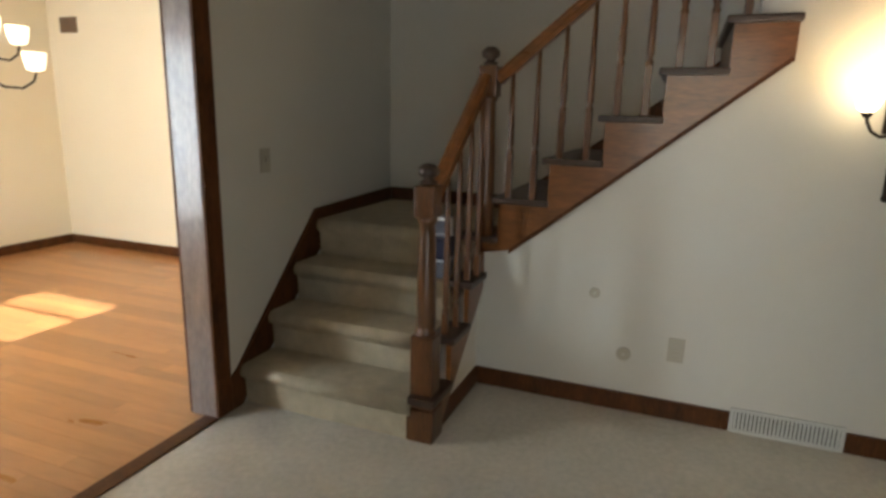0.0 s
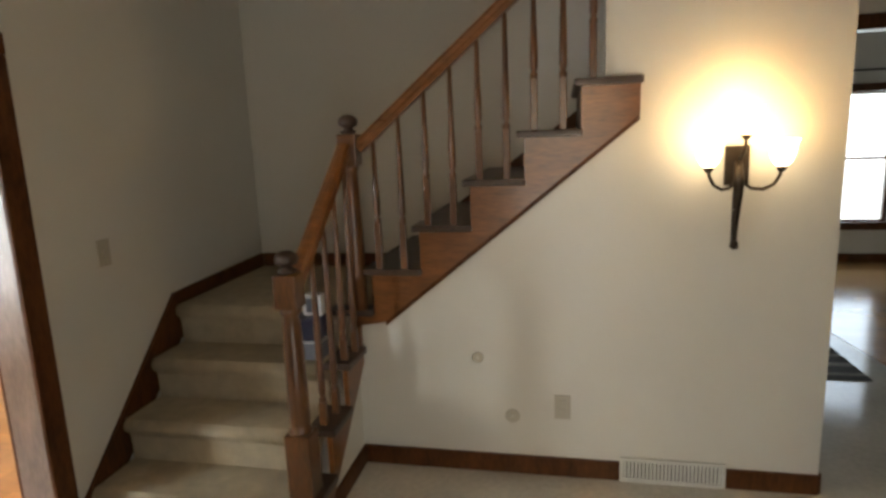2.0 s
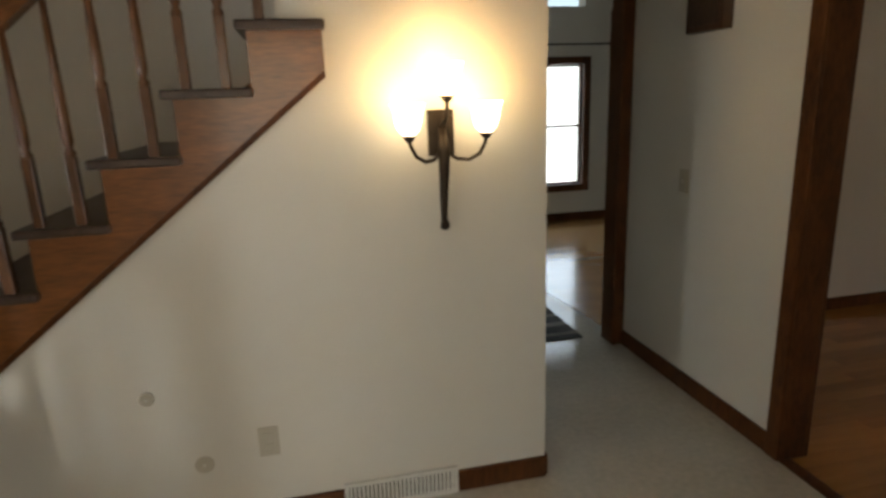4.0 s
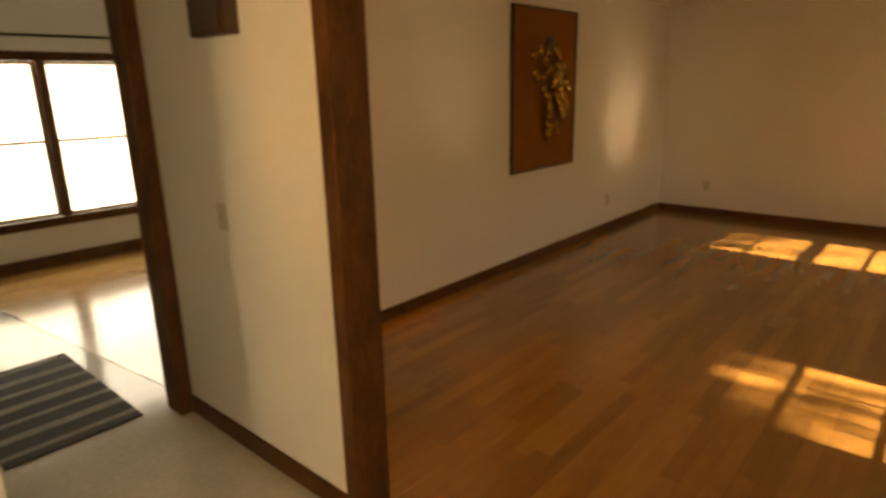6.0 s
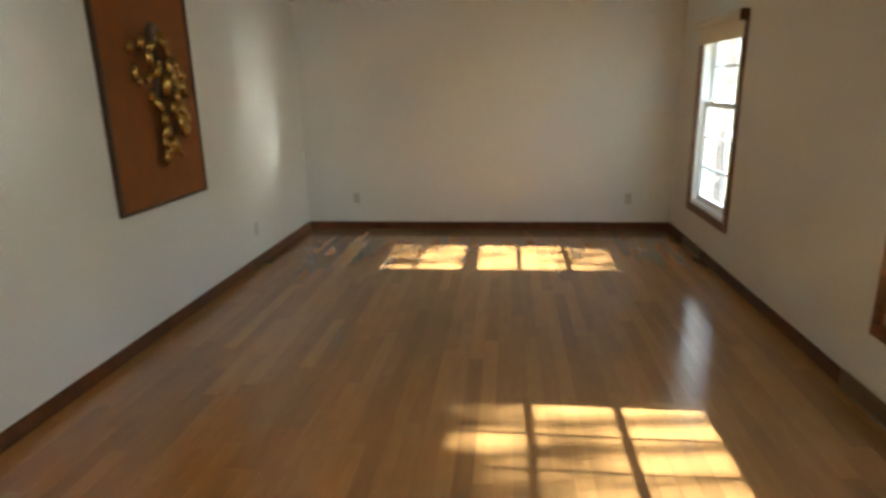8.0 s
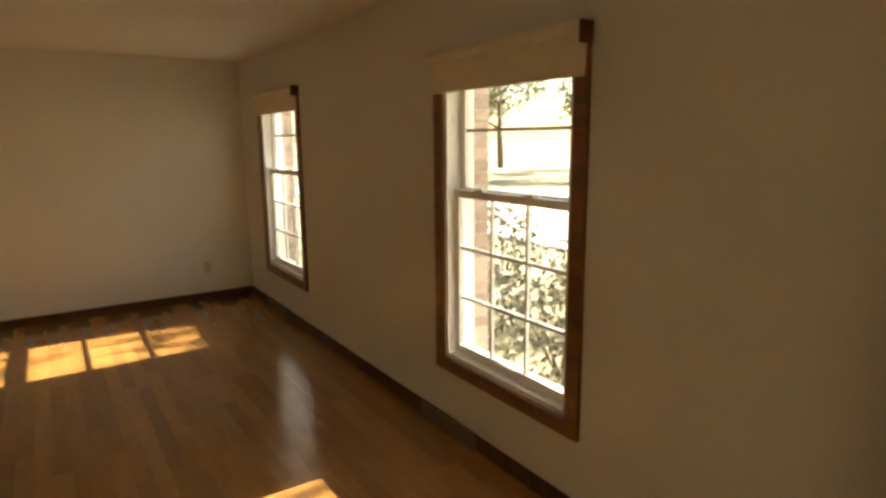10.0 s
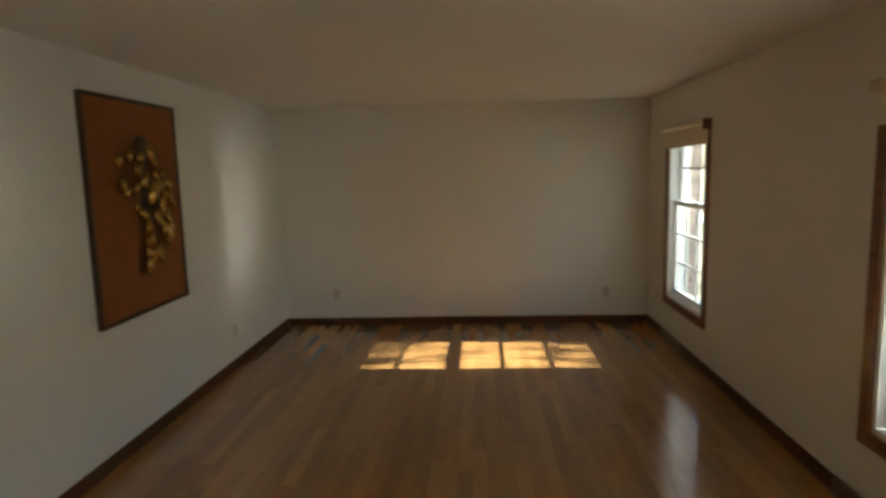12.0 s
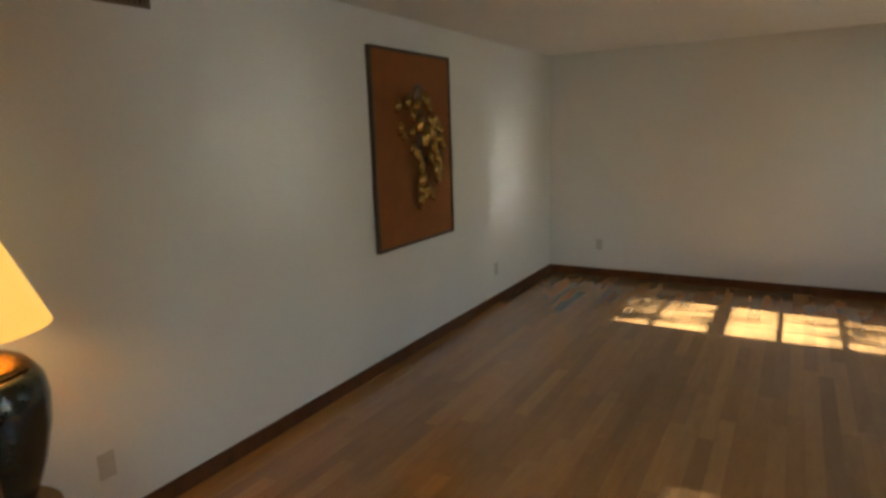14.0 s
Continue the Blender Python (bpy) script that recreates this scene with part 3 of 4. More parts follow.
# lower stepped side board
out = [(-0.655, 0.0), (-0.59, 0.0), (-0.002, 0.52), (-0.002, R * 4 - 0.03), (-0.030, R * 4 - 0.03), (-0.030, R * 3), (-0.226, R * 3), (-0.226, R * 2),
       (-0.448, R * 2), (-0.448, R), (-0.655, R)]
up("lower_side_board", prism(bmesh.new(), out, "x", 0.957, 0.982), RAILWOOD, None, "stained wood stepped side board")
for k in range(3):
    y0 = NOSE0 + RUN * k
    up("return_nosing", B(0.882, 1.006, y0 - 0.004, y0 + RUN + 0.01, R * (k + 1) - 0.018, R * (k + 1) + 0.016, bevel=0.007), DARKWOOD)

# newels, balusters and rails
rail = thing("stair_railing", 1.0, -0.05, 0, "stained oak stair railing with turned balusters and newels", "railing", kind="structure")
R0 = Matrix.Translation((-1.0, 0.05, 0))


def rp(nm, bm, mat, parent=None, lab=""):
    bm.transform(R0)
    return part(nm, bm, mat, parent or rail, lab)


CAP = [(0.020, 0.0), (0.034, 0.006), (0.036, 0.014), (0.020, 0.022), (0.022, 0.030), (0.040, 0.040), (0.044, 0.056), (0.038, 0.072), (0.022, 0.084), (0.001, 0.088)]
NX, NY = 0.928, -0.615
newel = rp("lower_newel", B(NX - 0.050, NX + 0.050, NY - 0.050, NY + 0.050, 0.13, 0.475, bevel=0.006), POSTWOOD, None, "square-based turned newel post")
rp("base_block", B(NX - 0.062, NX + 0.062, NY - 0.062, NY + 0.062, 0.0, 0.150, bevel=0.008), POSTWOOD, newel)
rp("shaft", lathe(bmesh.new(), [(0.046, 0.475), (0.046, 0.49), (0.036, 0.50), (0.041, 0.52), (0.040, 0.70), (0.034, 0.90), (0.030, 0.945), (0.040, 0.955), (0.040, 0.97), (0.034, 0.98)], NX, NY), POSTWOOD, newel)
rp("upper_block", B(NX - 0.044, NX + 0.044, NY - 0.044, NY + 0.044, 0.975, 1.105, bevel=0.006), POSTWOOD, newel)
rp("cap", lathe(bmesh.new(), CAP, NX, NY, 1.104), DARKWOOD, newel, "turned knob cap")
MX, MY = 0.985, -0.030
newel2 = rp("upper_newel", lathe(bmesh.new(), [(0.042, 0.80), (0.042, 0.96), (0.046, 0.97), (0.036, 0.99), (0.040, 1.02), (0.038, 1.20), (0.030, 1.44), (0.040, 1.455), (0.036, 1.47)], MX, MY), POSTWOOD, None, "turned newel post at the landing")
rp("upper_block", B(MX - 0.043, MX + 0.043, MY - 0.043, MY + 0.043, 1.465, 1.605, bevel=0.006), POSTWOOD, newel2)
rp("cap", lathe(bmesh.new(), CAP, MX, MY, 1.604), DARKWOOD, newel2, "turned knob cap")


def rail_bar(p, q):
    """A moulded handrail between two points."""
    p, q = Vector(p), Vector(q)
    d = (q - p).normalized()
    side = d.cross(Vector((0, 0, 1))).normalized()
    upv = side.cross(d)
    prof = [(-0.024, -0.030), (0.024, -0.030), (0.024, -0.012), (0.030, -0.004), (0.031, 0.012), (0.022, 0.026), (0.0, 0.031), (-0.022, 0.026), (-0.031, 0.012), (-0.030, -0.004), (-0.024, -0.012)]
    bm = bmesh.new()
    one = [bm.verts.new(p + side * a + upv * b) for a, b in prof]
    two = [bm.verts.new(q + side * a + upv * b) for a, b in prof]
    bm.faces.new(one)
    bm.faces.new(list(reversed(two)))
    for k in range(len(prof)):
        bm.faces.new((one[k], two[k], two[(k + 1) % len(prof)], one[(k + 1) % len(prof)]))
    bmesh.ops.recalc_face_normals(bm, faces=bm.faces[:])
    return bm


RA, RB = (MX + 0.04, -0.030, 1.545), (2.20, -0.030, 1.545 + 1.175 * R / RUN2)
rp("upper_handrail", rail_bar(RA, RB), RAILWOOD, None, "smooth stained oak handrail")
LA, LB = (NX, NY + 0.04, 1.045), (MX - 0.01, MY - 0.04, 1.545)
rp("lower_handrail", rail_bar(LA, LB), RAILWOOD, None, "smooth stained oak handrail")


def baluster(x, y, z, top, lower_block):
    h = top - z
    bm = box(bmesh.new(), x - 0.015, x + 0.015, y - 0.015, y + 0.015, z, z + lower_block, bevel=0.003)
    lathe(bm, [(0.016, lower_block), (0.018, lower_block + 0.012), (0.011, lower_block + 0.026), (0.0165, lower_block + 0.045), (0.016, lower_block + 0.12),
               (0.012, h * 0.75), (0.0095, h)], x, y, z, 12)
    return bm


for n in range(5, 10):
    xr = X5 + RUN2 * (n - 5)
    for dx in (0.045, 0.045 + RUN2 / 2):
        x = xr + dx
        if x > 2.15:
            continue
        top = RA[2] + (x - RA[0]) * R / RUN2 - 0.03
        if n == 9:
            top = min(top, 2.49)
        rp("baluster", baluster(x, -0.030, R * n, top, 0.21), POSTWOOD, None, "turned oak baluster")
for k in range(3):
    for dy in (0.05, 0.05 + RUN / 2):
        y = NOSE0 + RUN * k + dy
        if y < NY + 0.08 or y > MY - 0.06:
            continue
        x = NX + (y - NY) / (MY - NY) * (MX - NX)
        top = LA[2] + (y - LA[1]) / (LB[1] - LA[1]) * (LB[2] - LA[2]) - 0.03
        rp("baluster", baluster(x - 0.004, y, R * (k + 1) + 0.014, top, 0.10), POSTWOOD)
# rail of the upper hall over the opening
uprail = thing("upper_hall_railing", -0.05, 0.5, HF + 0.10, "dark wooden railing of the upper hall", "railing", kind="structure")
for k in range(9):
    y = SLOTY + 0.05 + 0.10 * k
    part("baluster", B(-0.040, -0.015, y + (-0.512), y - 0.488, 0.0, 0.85, bevel=0.003), DARKWOOD, uprail)
for k in range(4):
    x = 0.03 + 0.10 * k
    part("baluster", B(x + 0.037, x + 0.062, YB - 0.5 + 0.03, YB - 0.5 + 0.055, 0.0, 0.85, bevel=0.003), DARKWOOD, uprail)
part("handrail", B(-0.05, 0.0, -0.45, 0.46, 0.85, 0.90), DARKWOOD, uprail)
part("handrail", B(0.0, 0.40, 0.42, 0.46, 0.85, 0.90), DARKWOOD, uprail)

# ---- wall lamp on the stair wall ----
SX, SZ = 2.605, 1.42
sconce = thing("wall_sconce", SX, 0.0, SZ, "dark iron wall lamp with three lit glass shades", "wall lamp")


def sp(nm, bm, mat, parent=None, lab=""):
    return part(nm, bm, mat, parent or sconce, lab)


sp("backplate", B(-0.046, 0.046, -0.016, 0, -0.075, 0.082, bevel=0.004), IRON)
bm = bmesh.new()
tube(bm, [(0, -0.03, 0.02), (0, -0.055, -0.05), (0, -0.045, -0.12), (0, -0.030, -0.20), (0, -0.022, -0.27), (0, -0.022, -0.315)], [0.014, 0.020, 0.019, 0.015, 0.012, 0.011], 12)
sp("stem", bm, IRON)
bm = lathe(bmesh.new(), [(0.008, 0), (0.016, 0.006), (0.017, 0.020), (0.012, 0.034), (0.004, 0.038)], 0, -0.03, -0.335, 12)
sp("finial", bm, IRON)
for sx in (-1, 1):
    pts = [(sx * 0.01, -0.04, -0.06), (sx * 0.04, -0.07, -0.083), (sx * 0.075, -0.10, -0.085), (sx * 0.108, -0.115, -0.065), (sx * 0.126, -0.12, -0.03), (sx * 0.130, -0.12, 0.0)]
    sp("arm", tube(bmesh.new(), pts, 0.0065, 8), IRON)
    cup = sp("cup", lathe(bmesh.new(), [(0.007, -0.018), (0.014, -0.012), (0.020, -0.002), (0.021, 0.004)], sx * 0.130, -0.12, 0.0, 14), IRON)
    sp("shade", lathe(bmesh.new(), [(0.018, 0.005), (0.034, 0.02), (0.044, 0.05), (0.048, 0.085), (0.058, 0.105)], sx * 0.130, -0.12, 0.0, 20), GLOW, cup, "lit frosted glass shade")
sp("arm", tube(bmesh.new(), [(0, -0.04, 0.03), (0, -0.09, 0.05), (0, -0.12, 0.09), (0, -0.12, 0.12)], 0.0065, 8), IRON)
cup = sp("cup", lathe(bmesh.new(), [(0.007, 0.105), (0.014, 0.111), (0.020, 0.121), (0.021, 0.127)], 0, -0.12, 0.0, 14), IRON)
sp("shade", lathe(bmesh.new(), [(0.018, 0.128), (0.034, 0.143), (0.044, 0.173), (0.048, 0.208), (0.058, 0.228)], 0, -0.12, 0.0, 20), GLOW, cup, "lit frosted glass shade")
for sx, dz in ((-0.13, 0.13), (0.13, 0.13), (0.0, 0.255)):
    bulb("sconce_bulb", SX + sx, -0.12, SZ + dz, 0.42, WARM, 0.02)

# ---- relief panel on the living room wall ----
PX0, PX1, PZ0, PZ1 = 6.961, 7.989, 0.849, 2.221
PXC, PZC = (PX0 + PX1) / 2, (PZ0 + PZ1) / 2
panel = thing("wall_panel", PXC, YP, PZ0, "tall burnt orange felt panel with a gilded leaf relief", "wall art")
P0 = Matrix.Translation((-PXC, -YP, -PZ0))


def pp(nm, bm, mat, lab=""):
    bm.transform(P0)
    return part(nm, bm, mat, panel, lab)


pp("backing", B(PX0 + 0.02, PX1 - 0.02, YP - 0.022, YP, PZ0 + 0.02, PZ1 - 0.02), CANVAS)
for nm, args in (("frame_side", (PX0, PX0 + 0.02, YP - 0.034, YP, PZ0, PZ1)), ("frame_side", (PX1 - 0.02, PX1, YP - 0.034, YP, PZ0, PZ1)),
                 ("frame_rail", (PX0 + 0.02, PX1 - 0.02, YP - 0.034, YP, PZ0, PZ0 + 0.02)), ("frame_rail", (PX0 + 0.02, PX1 - 0.02, YP - 0.034, YP, PZ1 - 0.02, PZ1))):
    pp(nm, B(*args, bevel=0.004), FRAMEDARK)


def leaf(x, z, size, turn, tip=1.5):
    """A cupped gilded petal standing off the panel."""
    bm = bmesh.new()
    rows_, cols = 6, 5
    grid = []
    for i in range(rows_):
        u = i / (rows_ - 1)
        width = size * 0.42 * math.sin(math.pi * (0.12 + 0.80 * u)) ** 0.8
        line = []
        for j in range(cols):
            v = j / (cols - 1) * 2 - 1
            px, pz = width * v, size * (u - 0.5) * tip
            out_ = 0.035 + 0.30 * size * math.sin(math.pi * u) * (1 - 0.6 * v * v) + 0.10 * size * u
            line.append(bm.verts.new((x + px * math.cos(turn) - pz * math.sin(turn), YP - 0.022 - out_, z + px * math.sin(turn) + pz * math.cos(turn))))
        grid.append(line)
    for i in range(rows_ - 1):
        for j in range(cols - 1):
            bm.faces.new((grid[i][j], grid[i][j + 1], grid[i + 1][j + 1], grid[i + 1][j])).smooth = True
    bmesh.ops.recalc_face_normals(bm, faces=bm.faces[:])
    bmesh.ops.solidify(bm, geom=bm.faces[:], thickness=0.006)
    return bm


rng = random.Random(4)
W, HH = PX1 - PX0, PZ1 - PZ0
# places on the panel as shares of its width and height, with size in metres
SPOTS = [(0.34, 0.71, .10), (0.46, 0.73, .11), (0.58, 0.725, .11), (0.69, 0.735, .15), (0.53, 0.665, .12), (0.36, 0.60, .11), (0.50, 0.58, .10),
         (0.60, 0.62, .11), (0.74, 0.63, .10), (0.82, 0.64, .11), (0.67, 0.555, .17), (0.78, 0.575, .12), (0.90, 0.59, .10), (0.88, 0.535, .11),
         (0.78, 0.50, .12), (0.50, 0.50, .10), (0.57, 0.45, .13), (0.72, 0.44, .11), (0.83, 0.455, .12), (0.84, 0.42, .12), (0.60, 0.39, .13),
         (0.80, 0.365, .15), (0.60, 0.335, .13), (0.58, 0.275, .11), (0.66, 0.275, .12), (0.71, 0.255, .09), (0.57, 0.215, .12)]
for fx, fz, s in SPOTS + [(a + 0.045, b - 0.035, c * 0.7) for a, b, c in SPOTS[3::2]]:
    pp("petal", leaf(PX0 + (fx - 0.10) * W, PZ0 + (fz + 0.012) * HH, s * 0.82, rng.uniform(-0.9, 0.9), rng.uniform(1.1, 1.6)), GOLD, "gilded metal petal")
bm = bmesh.new()
tube(bm, [(PX0 + 0.52 * W, YP - 0.04, PZ0 + 0.20 * HH), (PX0 + 0.54 * W, YP - 0.045, PZ0 + 0.40 * HH), (PX0 + 0.50 * W, YP - 0.05, PZ0 + 0.56 * HH), (PX0 + 0.54 * W, YP - 0.05, PZ0 + 0.78 * HH)], 0.014, 8)
pp("stem", bm, FRAMEDARK, "dark relief stem")
bm = bmesh.new()
tube(bm, [(PX0 + 0.54 * W, YP - 0.04, PZ0 + 0.40 * HH), (PX0 + 0.68 * W, YP - 0.045, PZ0 + 0.50 * HH), (PX0 + 0.76 * W, YP - 0.05, PZ0 + 0.62 * HH)], 0.012, 8)
pp("stem", bm, FRAMEDARK)
bm = bmesh.new()
bmesh.ops.create_icosphere(bm, subdivisions=2, radius=1.0, matrix=Matrix.Translation((PX0 + 0.525 * W, YP - 0.05, PZ0 + 0.785 * HH)) @ Matrix.Diagonal((0.07, 0.03, 0.075, 1)))
pp("bud", bm, FRAMEDARK, "dark relief bud")

# ---- lamp on a side table in the living room corner ----
LX, LY = 4.455, 0.83
TABLE_H = 0.555
table = thing("side_table", LX, LY, 0, "small round wooden side table in the corner", "side table")
part("tabletop", lathe(bmesh.new(), [(0.155, TABLE_H - 0.028), (0.175, TABLE_H - 0.020), (0.175, TABLE_H - 0.006), (0.168, TABLE_H)], steps=32), RAILWOOD, table)
part("apron", lathe(bmesh.new(), [(0.13, TABLE_H - 0.085), (0.14, TABLE_H - 0.029)], steps=32), RAILWOOD, table)
for k in range(4):
    a = math.pi / 4 + k * math.pi / 2
    part("leg", tube(bmesh.new(), [(0.115 * math.cos(a), 0.115 * math.sin(a), TABLE_H - 0.04), (0.13 * math.cos(a), 0.13 * math.sin(a), 0.2), (0.15 * math.cos(a), 0.15 * math.sin(a), 0.0)], [0.02, 0.016, 0.012], 10), RAILWOOD, table)
lamp = thing("table_lamp", LX, LY, TABLE_H, "lit table lamp with dark glazed urn base and cream shade", "table lamp")
part("base", lathe(bmesh.new(), [(0.105, 0.0), (0.112, 0.012), (0.100, 0.03), (0.122, 0.06), (0.156, 0.16), (0.182, 0.27), (0.190, 0.36), (0.182, 0.42), (0.160, 0.455)], steps=32), GLAZE, lamp, "dark glazed ceramic urn")
part("shoulder", lathe(bmesh.new(), [(0.160, 0.455), (0.142, 0.478), (0.108, 0.497), (0.066, 0.510), (0.044, 0.52)], steps=32), GOLD, lamp, "gilded shoulder")
part("neck", lathe(bmesh.new(), [(0.030, 0.52), (0.034, 0.53), (0.020, 0.545), (0.016, 0.58)], steps=20), DARKWOOD, lamp)
bm = bmesh.new()
lathe(bm, [(0.225, 0.585), (0.095, 0.92)], steps=36)
bm.faces.ensure_lookup_table()
bmesh.ops.delete(bm, geom=[f for f in bm.faces if len(f.verts) > 4], context="FACES")
bmesh.ops.solidify(bm, geom=bm.faces[:], thickness=0.003)
part("shade", bm, LAMPSHADE, lamp, "cream cone shade glowing amber")
bulb("lamp_bulb", LX, LY, TABLE_H + 0.70, 1.0, (1.0, 0.55, 0.18), 0.04)

# ---- dining chandelier ----
CX, CY, CZ = -1.85, -0.52, 1.53
chand = thing("chandelier", CX, CY, CZ, "bronze chandelier with upturned white glass shades", "chandelier")
part("column", lathe(bmesh.new(), [(0.008, -0.06), (0.022, -0.04), (0.028, 0.0), (0.014, 0.05), (0.020, 0.16), (0.012, 0.24), (0.006, 0.30)], steps=16), IRON, chand)
part("rod", lathe(bmesh.new(), [(0.005, 0.29), (0.005, H - CZ - 0.02)], steps=8), IRON, chand)
part("canopy", lathe(bmesh.new(), [(0.02, H - CZ - 0.035), (0.06, H - CZ - 0.012), (0.062, H - CZ - 0.001)], steps=20), IRON, chand)
for k in range(6):
    a = math.radians(40 + 60 * k)
    ca, sa = math.cos(a), math.sin(a)
    lift = 0.16 if k % 2 else 0.0
    arm = part("arm", tube(bmesh.new(), [(0.02 * ca, 0.02 * sa, lift * 0.6), (0.10 * ca, 0.10 * sa, -0.055 + lift), (0.19 * ca, 0.19 * sa, -0.06 + lift), (0.25 * ca, 0.25 * sa, -0.02 + lift), (0.265 * ca, 0.265 * sa, 0.03 + lift)], 0.007, 8), IRON, chand)
    part("shade", lathe(bmesh.new(), [(0.020, 0.035 + lift), (0.045, 0.045 + lift), (0.055, 0.08 + lift), (0.062, 0.14 + lift)], 0.265 * ca, 0.265 * sa, steps=20), FROST, arm, "lit white glass shade")
bulb("chandelier_bulb", CX, CY, CZ + 0.42, 5.0, (1.0, 0.72, 0.40), 0.08)


# ---- switches, outlets and registers ----
def plate(name, x, y, z, face, label, category, toggle):
    """A wall plate that faces -y ('s'), +x ('e') or -x ('w')."""
    ob = thing(name, x, y, z, label, category)
    turn = {"s": 0, "e": math.pi / 2, "w": -math.pi / 2, "n": math.pi}[face]
    ob.rotation_euler = (0, 0, turn)
    pl = part("plate", B(-0.036, 0.036, -0.006, 0, -0.058, 0.058, bevel=0.0025), IVORY, ob)
    if toggle:
        part("toggle", B(-0.006, 0.006, -0.018, -0.005, -0.010, 0.014, bevel=0.002), IVORY, pl)
    else:
        for dz in (-0.022, 0.022):
            soc = part("socket", B(-0.016, 0.016, -0.008, -0.005, dz - 0.014, dz + 0.014, bevel=0.003), IVORY, pl)
    return ob


plate("light_switch", 0.0, -0.44, 1.145, "e", "ivory light switch on the entry wall", "light switch", True)
plate("light_switch", XH, 0.60, 1.095, "w", "ivory light switch on the hall wall", "light switch", True)
plate("outlet", 1.921, 0.0, 0.342, "s", "ivory outlet on the stair wall", "outlet", False)
plate("outlet", XE, -2.350, 0.349, "w", "ivory outlet near the window corner", "outlet", False)
plate("outlet", XE, 0.665, 0.359, "w", "ivory outlet on the end wall", "outlet", False)
plate("outlet", 8.837, YP, 0.346, "s", "ivory outlet on the panel wall", "outlet", False)
plate("outlet", 5.007, YP, 0.318, "s", "ivory outlet low on the wall", "outlet", False)


def blank(x, z, r):
    ob = thing("cover_plate", x, 0.0, z, "small round painted blank cover on the stair wall", "cover plate")
    bm = lathe(bmesh.new(), [(r, 0.0), (r, 0.003), (r * 0.9, 0.006)], steps=20)
    bm.transform(Matrix.Rotation(math.pi / 2, 4, "X"))
    part("disc", bm, IVORY, ob)
    part("screw", B(-0.004, 0.004, -0.008, -0.005, -0.004, 0.004), WHITEMETAL, ob)


blank(1.692, 0.285, 0.034)
blank(1.536, 0.568, 0.026)


def register(name, x0, x1, z0, z1, y, mat, label, bars, upright=True, north=True):
    """A register in a wall that faces -y (or +y), with a frame and bars."""
    s = -1 if north else 1
    ob = thing(name, (x0 + x1) / 2, y, z0, label, "air register")
    w, h = x1 - x0, z1 - z0

    def ys(a, b):
        return tuple(sorted((s * a, s * b)))
    part("backing", B(-w / 2 + 0.01, w / 2 - 0.01, *ys(0.0, 0.004), 0.008, h - 0.008), SLOT, ob)
    bm = bmesh.new()
    for a in ((-w / 2, -w / 2 + 0.016, 0, h), (w / 2 - 0.016, w / 2, 0, h), (-w / 2 + 0.016, w / 2 - 0.016, 0, 0.014), (-w / 2 + 0.016, w / 2 - 0.016, h - 0.014, h)):
        box(bm, a[0], a[1], *ys(0.0, 0.016), a[2], a[3])
    part("frame", bm, mat, ob)
    if "return" in name:
        part("divider", B(-0.014, 0.014, *ys(0.003, 0.0155), 0.014, h - 0.014), mat, ob)
    for k in range(bars):
        if upright:
            xx = -w / 2 + 0.016 + (w - 0.032) * (k + 0.5) / bars
            part("slat", B(xx - 0.005, xx + 0.005, *ys(0.004, 0.013), 0.014, h - 0.014), mat, ob)
        else:
            zz = 0.014 + (h - 0.028) * (k + 0.5) / bars
            part("slat", B(-w / 2 + 0.016, w / 2 - 0.016, *ys(0.004, 0.013), zz - 0.004, zz + 0.004), mat, ob)
    return ob


register("baseboard_register", 2.177, 2.626, 0.0, 0.115, -0.002, WHITEMETAL, "pale metal baseboard register under the wall lamp", 26)
register("return_vent", 5.085, 5.464, 2.209, 2.375, YP, BROWNMETAL, "brown metal return air grille high on the wall", 14)
register("return_vent", -3.72, -3.51, 2.04, 2.18, 1.4, BROWNMETAL, "brown metal air grille high on the dining wall", 12)
register("floor_register", 6.22, 6.75, 0.0, 0.105, YF + 0.016, BROWNMETAL, "metal register at the baseboard under the window", 22, north=False)
register("floor_register", 9.15, 9.70, 0.0, 0.085, YF + 0.016, BROWNMETAL, "metal register at the baseboard in the corner", 20, north=False)

# door chime on the hall wall
chime = thing("door_chime", XH, 0.455, 1.79, "dark brown wooden door chime box on the hall wall", "door chime")
part("box", B(-0.055, 0, -0.13, 0.13, 0, 0.17, bevel=0.006), FRAMEDARK, chime)
part("grille", B(-0.060, -0.054, -0.10, 0.10, 0.025, 0.145, bevel=0.003), DARKWOOD, chime)

# striped mat in the kitchen
rug = thing("door_mat", 3.49, 1.877, 0, "black and grey striped woven floor mat", "mat")
part("mat", B(-0.30, 0.30, -0.584, 0.584, 0.0, 0.009, bevel=0.003), MATCLOTH, rug)
for k in range(7):
    y = -0.50 + 0.17 * k
    part("stripe", B(-0.298, 0.298, y - 0.02 - 0.012 * (k % 2), y + 0.02 + 0.012 * (k % 2), 0.007, 0.0105), MATSTRIPE, rug)

# pail and card on the stair
pail = thing("storage_bin", 0.78, -0.145, R * 3, "navy and grey plastic bin on a carpeted step", "bin")
part("tub", B(-0.07, 0.07, -0.06, 0.06, 0.0, 0.085, bevel=0.012), GREYPLASTIC, pail)
part("rim", B(-0.075, 0.075, -0.065, 0.065, 0.085, 0.094, bevel=0.003), PAPER, pail)
part("lid", B(-0.072, 0.072, -0.062, 0.062, 0.094, 0.20, bevel=0.014), NAVY, pail)

